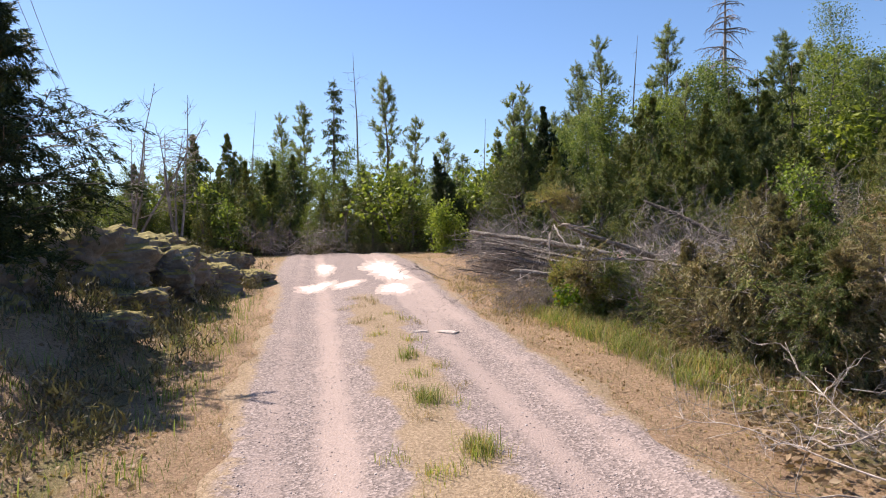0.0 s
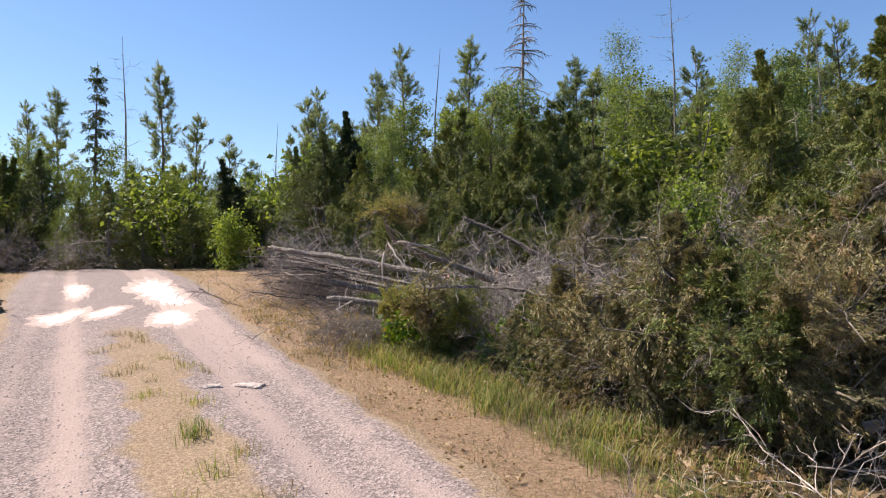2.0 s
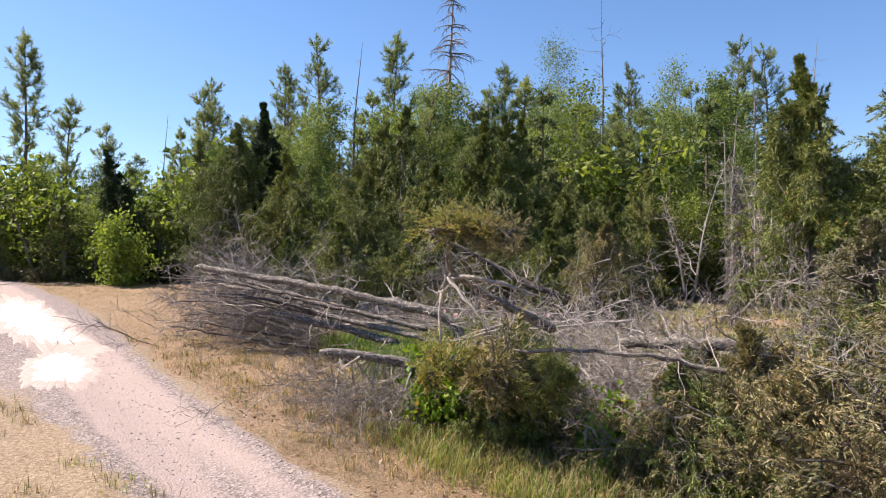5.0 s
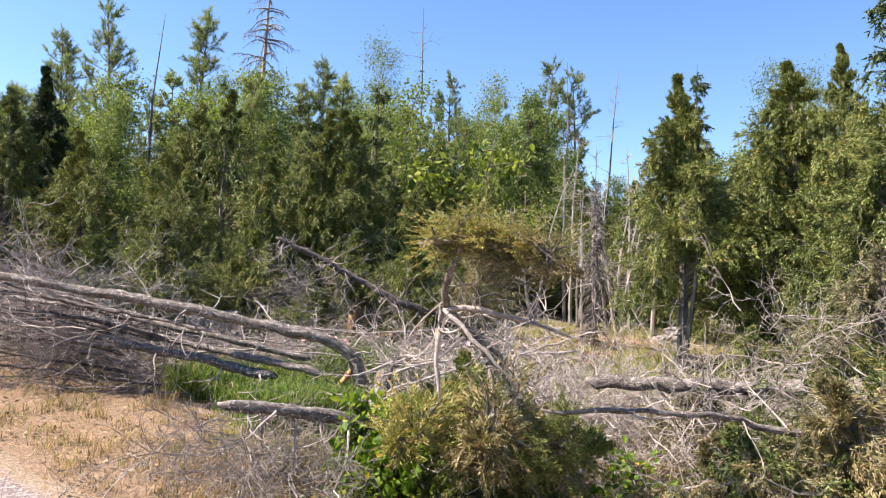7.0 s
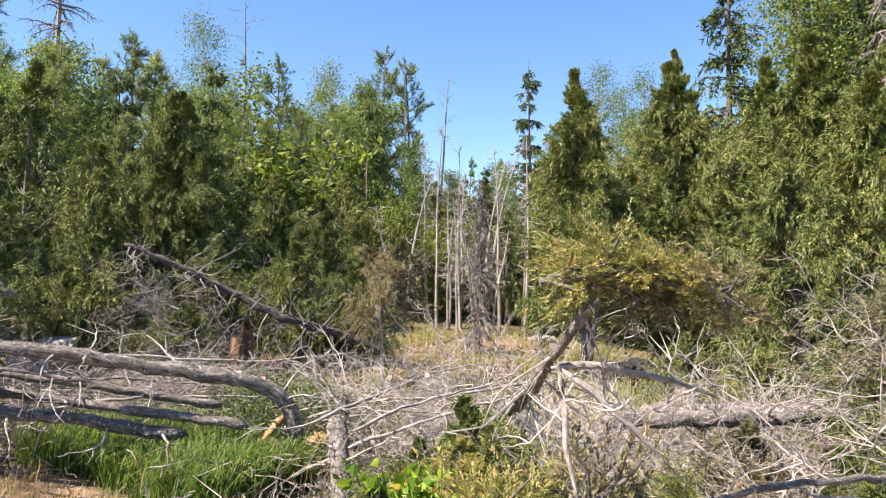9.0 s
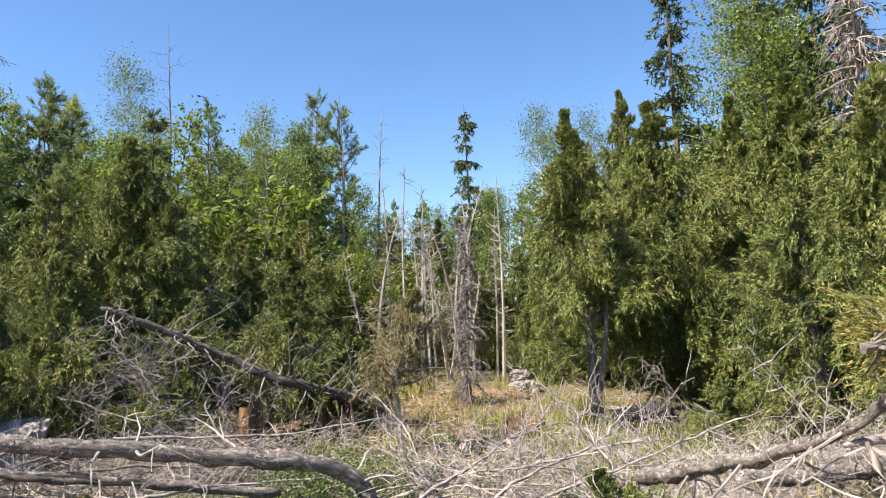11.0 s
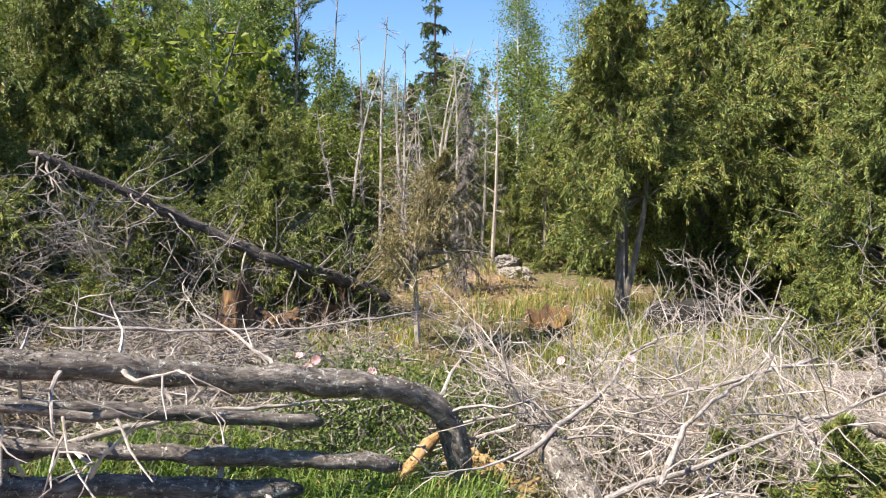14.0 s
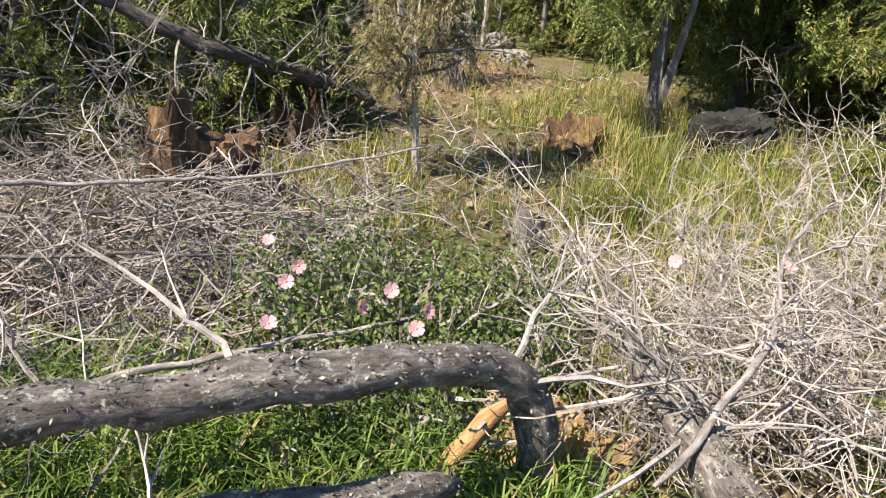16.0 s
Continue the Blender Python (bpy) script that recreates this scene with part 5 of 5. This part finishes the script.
brush(110, 2.2, 3.9, 6.4, 9.0, 0.8, scale=(0.3, 0.6), rise=(-15, 30))
brush(50, 1.6, 2.8, 6.8, 8.3, 0.4, scale=(0.35, 0.7), rise=(-10, 25), pale=True)
brush(30, 3.9, 4.7, 13.1, 14.2, 0.8, scale=(0.4, 0.75), heading=125, dark=True)

brush(130, 2.5, 5.2, 7.2, 9.0, 0.5, scale=(0.3, 0.7), rise=(-10, 25), pale=True)
brush(60, 2.0, 3.2, 7.4, 9.0, 0.4, scale=(0.25, 0.5), rise=(-15, 25))

brush(150, 2.4, 4.8, 5.0, 7.7, 1.25, lambda x, y: x > 2.5 + 0.8 * max(0, 6.4 - y), scale=(0.3, 0.65), rise=(-15, 35))
brush(70, -5.6, -3.0, 20.6, 21.9, 0.7, scale=(0.5, 1.0), dark=True, free=True)
brush(24, 1.9, 3.4, 3.0, 5.0, 0.12, scale=(0.4, 0.8), rise=(-6, 8), free=True)

# cut and living junipers in the brush
kind("juniper_brown", juniper(19, 1.2, 0.55, JUNIPER_BROWN, 0.034, 12, 26, 54, 0.03, "dead brown cut juniper in the brush"), 1.2)
heap_rng = np.random.default_rng(31)
for k in range(54):
    x, y = heap_rng.uniform(2.4, 4.7), heap_rng.uniform(4.9, 7.5)
    if x < 2.4 + 0.8 * max(0, 6.2 - y):
        continue
    high = 1.15 * float(smooth(2.0, 3.5, x) * (1 - 0.55 * smooth(7.4, 8.8, y)))
    plant(("juniper_wither", "juniper_small", "juniper_wither", "juniper_brown")[k % 4], x, y, heap_rng.uniform(0.55, 1.0), heap_rng.uniform(0, 360), (heap_rng.uniform(-70, 70), heap_rng.uniform(-70, 70)), 1.2, dz=high * heap_rng.uniform(0.1, 0.85))
for x, y, h, a, lx, ly in ((2.75, 7.0, 0.7, 0, 35, 20), (3.15, 6.85, 0.8, 70, -30, 20), (2.5, 7.8, 0.6, 150, 30, 30), (2.35, 6.6, 0.7, 290, -20, 30), (2.2, 8.25, 0.55, 40, 40, 0), (3.4, 5.9, 0.8, 90, 20, 20)):
    plant("juniper_brown", x, y, h, a, (lx, ly), 1.2)
for x, y, h, a, lx, ly in ((3.2, 6.0, 1.0, 0, 20, 10), (3.2, 5.9, 1.4, 80, -10, 10), (4.3, 5.6, 1.6, 160, 5, 5), (2.4, 7.2, 0.9, 240, 20, -20), (2.9, 6.1, 1.3, 300, 0, 15), (3.7, 7.1, 1.5, 30, 10, 0), (4.4, 6.0, 1.8, 110, 0, 0), (5.0, 6.4, 1.9, 200, 0, 0), (3.4, 8.3, 0.9, 290, 25, 10), (2.2, 9.6, 0.6, 60, 20, 20)):
    plant("juniper_wither" if a % 3 else "juniper_small", x, y, h, a, (lx, ly), 1.15)
plant("juniper_wither", 3.06, 6.4, 1.55, 0, wide=1.1)
plant("juniper_small", 3.7, 6.0, 1.7, 60, (10, 8), 1.2)
plant("juniper_wither", 2.75, 6.9, 1.2, 130, (0, 25), 1.1)
plant("juniper_small", 3.2, 7.4, 1.3, 200, (-20, 0), 1.1)
plant("juniper_small", 4.3, 6.7, 1.7, 250, (0, 0), 1.2)
plant("juniper_wither", 2.8, 6.3, 1.0, 20, (0, -30), 1.1)
plant("juniper_wither", 4.1, 5.5, 1.5, 300, (12, 0), 1.2)
plant("juniper_small", 4.6, 5.5, 1.9, 90, (0, 0), 1.2)
plant("juniper_small", 2.2, 8.5, 0.8, 90, (0, 40), 1.2)
plant("juniper_small", 2.4, 9.1, 0.9, 170, (30, 0), 1.2)
plant("juniper_small", 2.0, 9.4, 0.7, 10, (0, -35), 1.2)
plant("juniper_c", 5.2, 14.2, 1.9, 0, (20, 30), 1.0)
plant("juniper_c", 6.3, 14.6, 2.1, 90, (-15, 20), 1.0)
plant("juniper_c", 7.3, 14.9, 2.0, 200)
plant("juniper_c", 4.4, 15.3, 1.9, 300)
plant("juniper_b", 6.4, 15.6, 3.0, 40)
plant("juniper_b", 5.3, 15.3, 2.4, 140)
plant("juniper_c", 5.0, 14.5, 1.6, 10, (15, 0))
plant("juniper_c", 3.9, 14.9, 1.5, 110, (0, 15))
plant("juniper_c", 7.0, 14.0, 1.4, 250)
plant("juniper_small", 4.1, 13.9, 0.9, 20, (30, 20), 1.2)
plant("juniper_wither", 2.9, 8.0, 0.75, 80, (30, 20), 1.3)
plant("juniper_small", 2.0, 8.9, 0.7, 180, (-20, 30), 1.3)
plant("juniper_small", 3.3, 9.5, 0.6, 280, (20, -30), 1.2)
plant("juniper_wither", 2.5, 7.4, 0.8, 40, (-25, 10), 1.3)
plant("juniper_small", 5.2, 7.6, 1.3, 140, (0, 10), 1.2)
plant("juniper_small", 5.9, 8.9, 0.9, 240, (0, 0), 1.2)
plant("juniper_small", 2.1, 14.8, 1.3, 0)
plant("juniper_small", 3.0, 15.2, 1.6, 80)
plant("juniper_small", 4.0, 14.9, 1.5, 200)
for x, y, up, tall, turn, lean in ((1.22, 8.42, 2.12, 0.36, -60, 82), (1.34, 8.22, 2.15, 0.28, -64, 115), (1.3, 8.36, 2.1, 0.22, 60, 75)):
    plant("juniper_crown", x, y, tall, turn, (0, lean), 0.9, "yellowing drooping crown of the upended juniper", up - height(x, y))
for x, y, up, tall, turn, lean in ((1.36, 8.26, 2.12, 0.3, -50, 105), (1.44, 8.06, 2.12, 0.28, -70, 125)):
    plant("juniper_bough", x, y, tall, turn, (0, lean), 0.9, "olive drooping boughs of the upended juniper", up - height(x, y))
plant("juniper_crown", 1.62, 8.85, 0.42, 200, (0, 110), 1.2, dz=0.58, label="ochre drooping cut juniper bough over the shrubs")
plant("juniper_bough", 1.85, 8.6, 0.55, 215, (0, 100), 1.1, dz=0.62)
plant("juniper_small", 1.95, 8.4, 0.5, 260, (0, 85), 1.2, dz=0.55)
plant("juniper_dry", 2.1, 9.25, 0.6, 120, (25, 0), 1.2, dz=0.1)
plant("sapling", 3.3, 6.45, 1.75, 30, label="bright green young conifer standing in the brush pile")
plant("hazel", 1.75, 9.15, 0.62, 0)
plant("hazel", 1.95, 9.4, 0.55, 90)
plant("hazel", 1.6, 9.35, 0.45, 190)
plant("hazel", 2.3, 8.0, 0.5, 290)
for x, y, h, a in ((2.85, 11.15, 0.42, 0), (3.05, 11.0, 0.5, 80), (2.9, 11.5, 0.5, 160), (3.3, 11.3, 0.5, 240), (3.4, 10.75, 0.4, 300), (3.6, 10.3, 0.4, 40), (2.62, 11.4, 0.4, 120), (3.2, 11.55, 0.55, 20), (3.45, 11.1, 0.5, 100), (3.15, 11.2, 0.55, 200), (3.6, 11.5, 0.5, 310), (2.75, 11.3, 0.48, 260), (3.75, 10.95, 0.45, 50)):
    plant("rose", x, y, h, a)


def rose_flower(x, y, z, turn, size):
    """Five petals round a yellow heart."""
    r = np.random.default_rng(int(turn * 7) + 3)
    ob = thing("rose_flower", "pink and white wild rose flower", "flower", "rose flowers")
    ob.matrix_basis = pose(x, y, z, r.uniform(-45, 45), r.uniform(20, 85), turn)
    for k in range(5):
        a = k * 2 * math.pi / 5
        h = Heap()
        v = [(0, 0, 0)]
        for j, b in ((0.6, -0.68), (0.95, -0.5), (1.0, -0.2), (0.93, 0.0), (1.0, 0.2), (0.95, 0.5), (0.6, 0.68)):
            v.append((size * j * math.cos(a + b), size * j * math.sin(a + b), size * 0.45 * j * j))
        h.put(v, [(0, i, i + 1) for i in range(1, 7)])
        part("petal", h.mesh("petal", PETAL), ob)
    h = Heap()
    a = np.linspace(0, 6.28, 8, endpoint=False)
    h.put(np.concatenate([np.stack([0.2 * size * np.cos(a), 0.2 * size * np.sin(a), 0.06 * size + 0 * a], 1), [[0, 0, 0.22 * size]]]), [(i, (i + 1) % 8, 8) for i in range(8)])
    part("heart", h.mesh("heart", CUT_WOOD), ob)


for x, y, up, turn in ((2.61, 11.43, 0.5, 200), (2.88, 11.47, 0.5, 230), (2.82, 11.48, 0.48, 170), (2.88, 11.2, 0.5, 190), (2.8, 11.08, 0.52, 215), (2.74, 11.09, 0.5, 180), (2.58, 11.12, 0.53, 240),
                       (3.29, 10.12, 0.58, 185), (3.32, 10.43, 0.53, 205), (3.14, 11.69, 0.42, 195), (2.8, 11.26, 0.48, 225)):
    rose_flower(x, y, height(x, y) + up + 0.05, turn, 0.022)

# ---- ground cover ----
cover = np.random.default_rng(77)
blades("dry_grass", scatter(210000, -3.6, 2.4, 1.0, 9.5, lambda x, y: np.clip(np.exp(-((x - road_mid(y)) / (strip_half(y) + 0.02)) ** 4) * np.where(np.sin(3.1 * y + 2 * x) * np.sin(5.3 * y - 4 * x) > -0.1, 0.5, 0.1) + (off_road(x, y) > 1.3) * (off_road(x, y) < 2.6) * (x < verge(y) + 0.3) * 0.6, 0, 1), cover, 9, 0.05), 0.055, 0.004, GRASS_DRY, "short dry straw-coloured grass", 1, 1.6, simple=True)
blades("dry_grass", scatter(150000, -6, 4, 9.5, 24, lambda x, y: np.clip((off_road(x, y) > 1.5) * (x < verge(y) + 0.4) * 0.8, 0, 1), cover, 9, 0.06), 0.065, 0.004, GRASS_DRY, "dry straw-coloured grass beside the track", 2, 1.6, simple=True)
blades("green_grass", scatter(26000, 0.8, 2.8, 3.2, 10.6, lambda x, y: ((x > verge(y) - 0.95 + 0.55 * (y > 9.2)) * (x < verge(y) + 0.35) * np.clip((y - 4.6) / 2.4, 0, 1) * np.where(y > 9.2, 0.4, 0.8)), cover, 18, 0.05), 0.15, 0.005, GRASS_GREEN, "tall green grass along the verge", 3, 1.0)
blades("green_grass", scatter(12000, 1.8, 2.75, 10.6, 12.2, lambda x, y: (x > verge(y) + 0.1) * 0.95, cover, 12, 0.05), 0.28, 0.008, GRASS_LUSH, "lush green grass under the fallen trunks", 4, 0.8)
blades("dry_grass", scatter(15000, 2.8, 10, 7.5, 14, lambda x, y: 0.7 + 0 * x, cover, 10, 0.07), 0.1, 0.004, GRASS_DRY, "straw and dead grass in the clearing", 8, 1.4)
blades("green_grass", scatter(22000, 2.6, 10, 8.0, 13.5, lambda x, y: 0.12 + 0.8 * (np.sin(1.7 * x + y) * np.sin(1.3 * y - 0.4 * x) > 0.15), cover, 22, 0.06), 0.17, 0.006, GRASS_GREEN, "green and straw grass in the clearing", 5, 0.7)
blades("dry_grass", scatter(14000, 0.6, 2.8, 3.0, 10.6, lambda x, y: (x > verge(y) - 0.8) * (x < verge(y) + 0.3) * 0.7, cover, 12, 0.07), 0.16, 0.004, GRASS_DRY, "tall dry grass along the verge", 9, 0.8)
blades("dry_grass", scatter(10000, -0.3, 1.9, 8.3, 13.5, lambda x, y: (x < verge(y)) * (off_road(x, y) > 1.5) * 0.7, cover, 40, 0.05), 0.1, 0.004, GRASS_DRY, "tufts of dead grass beside the track", 10, 1.2)
blades("dry_grass", scatter(14000, -1.6, 1.0, 1.2, 11, lambda x, y: np.exp(-((x - road_mid(y)) / strip_half(y)) ** 4) * 0.6, cover, 50, 0.06), 0.085, 0.0035, GRASS_DRY, "tufts of straw between the wheel ruts", 11, 1.2)
blades("green_grass", scatter(12000, 4.6, 7.6, 8.6, 10.8, lambda x, y: 0.5 + 0 * x, cover, 80, 0.09), 0.3, 0.006, GRASS_GREEN, "bright green sedge tufts in the clearing", 12, 0.7)
blades("green_grass", scatter(9000, -4.2, -1.2, 1.5, 12, lambda x, y: (off_road(x, y) > 1.6) * 0.7, cover, 12, 0.07), 0.13, 0.006, GRASS_GREEN, "green grass on the bank", 6, 0.7)
blades("green_grass", scatter(11000, -0.8, 1.0, 1.5, 10, lambda x, y: np.exp(-((x - road_mid(y)) / strip_half(y)) ** 4) * 0.5, cover, 60, 0.06), 0.08, 0.0035, GRASS_GREEN, "green tufts in the middle of the track", 7, 0.6)

for x, y, n in ((-0.13, 5.15, 300), (0.2, 4.1, 360), (-0.35, 6.6, 160), (1.75, 6.9, 260), (1.6, 7.9, 220)):
    blades("grass_tuft", np.array((x, y)) + cover.normal(size=(n, 2)) * np.array([0.06, 0.09]), 0.12, 0.004, GRASS_GREEN, "thick green grass tuft in the dry grass", int(100 * y), 0.9)


def leaf_litter(name, spots, size, material, label, seed):
    r = np.random.default_rng(seed)
    h = Heap()
    base = np.stack([spots[:, 0], spots[:, 1], gz(spots[:, 0], spots[:, 1]) + r.uniform(0.005, 0.05, len(spots))], 1)
    leaves(h, base, unit(r.normal(size=base.shape) * np.array([1, 1, 0.35])), size, size * 0.6, r)
    tagged(new(name, h.mesh(name, material)), label, "leaf litter", kind="stuff")


leaf_litter("leaf_litter", scatter(9000, 1.2, 4.6, 2.4, 10.0, lambda x, y: (x > verge(y) - 0.5) * 0.8, cover), 0.07, LITTER, "dry brown leaves under the brush", 1)
leaf_litter("leaf_litter", scatter(12000, 1.3, 5.2, 0.8, 7.0, lambda x, y: (x > 1.4 + 0.1 * y) * np.exp(-((x - 2.5) / 1.0) ** 2 - ((y - 4.0) / 1.3) ** 2), cover), 0.065, LITTER, "thick dry brown leaves before the brush pile", 4)
leaf_litter("leaf_litter", scatter(5000, -0.6, 2.2, 2.0, 12.5, lambda x, y: (off_road(x, y) > 1.35) * (x > road_mid(y)) * (0.25 + 0.75 * (np.sin(3.3 * x + 1.9 * y) * np.sin(2.7 * y - 1.4 * x) > 0.1)), cover), 0.032, LITTER, "small dead leaves and straw scraps on the verge", 5)
leaf_litter("leaf_litter", scatter(7000, 2.8, 9, 8, 13.5, lambda x, y: 0.7 + 0 * x, cover), 0.06, LITTER, "dry brown leaves in the clearing", 3)
leaf_litter("leaf_litter", scatter(5000, -4, -1.2, 2, 9.0, lambda x, y: (off_road(x, y) > 1.7) * 0.5, cover), 0.05, LITTER, "dry brown leaves on the bank", 2)


def twig_litter(name, spots, label, seed, long=0.22, material=DEAD_WOOD, high=0.15):
    r = np.random.default_rng(seed)
    h = Heap()
    for x, y in spots:
        z = height(x, y) + 0.01 + r.random() * high
        h.limb(crooked((x, y, z), (r.normal(), r.normal(), r.normal() * 0.25), long * r.uniform(0.5, 1.5), 3, 0.2, r), [0.004, 0.0035, 0.003, 0.0015], 3, 0, False)
    tagged(new(name, h.mesh(name, material)), label, "twigs", kind="stuff")


twig_litter("twigs", scatter(2600, 1.5, 5, 3.0, 14.5, lambda x, y: (x > verge(y)) * 0.8, cover), "dry broken twigs on the ground", 1, 0.22, DEAD_DARK, 0.3)
twig_litter("twigs", scatter(2200, 2.4, 4.2, 11.6, 13.4, lambda x, y: 0.7 + 0 * x, cover), "fine brown twigs heaped behind the fallen trunks", 3, 0.3, DEAD_DARK, 0.25)
twig_litter("twigs", scatter(1200, 4, 10, 6.5, 15, lambda x, y: 0.7 + 0 * x, cover), "dry broken twigs in the clearing", 2)


def heather(name, spots, label, seed, tall=0.2):
    r = np.random.default_rng(seed)
    h = Heap()
    for x, y in spots:
        m = 60
        base = np.array([x, y, height(x, y)]) + r.normal(size=(m, 3)) * np.array([0.08, 0.08, 0]) + np.array([0, 0, 1]) * r.random((m, 1)) * tall
        needles(h, base, unit(np.array([0, 0, 0.9]) + r.normal(size=(m, 3)) * 0.55), 0.09, 0.016, r)
    tagged(new(name, h.mesh(name, HEATHER)), label, "heather", kind="stuff")


heather("heather", scatter(700, -11, 3.5, 22.0, 23.6, lambda x, y: 0.9 + 0 * x, cover), "brown undergrowth at the edge of the wood", 2, 0.3)
heather("heather", scatter(1000, -6.8, -1.6, 3.5, 15.5, lambda x, y: (x < road_mid(y)) * np.clip((off_road(x, y) - 1.75) / 0.9, 0, 0.85), cover), "brown-green heather on the bank", 1)

# ---- cables ----
for k, dx in enumerate((0.0, 0.55)):
    a, b = np.array((-11.2 + dx, 14.0, 15.0)), np.array((-30.0 + dx, 60.0, 12.5))
    t = np.linspace(0, 1, 30)[:, None]
    h = Heap()
    h.limb(a * (1 - t) + b * t - np.array([[0, 0, 1.6]]) * 4 * t * (1 - t), np.full(30, 0.014), 5)
    tagged(new("power_cable", h.mesh("power_cable", CABLE)), "thin grey overhead power cable", "cable", "power cables")
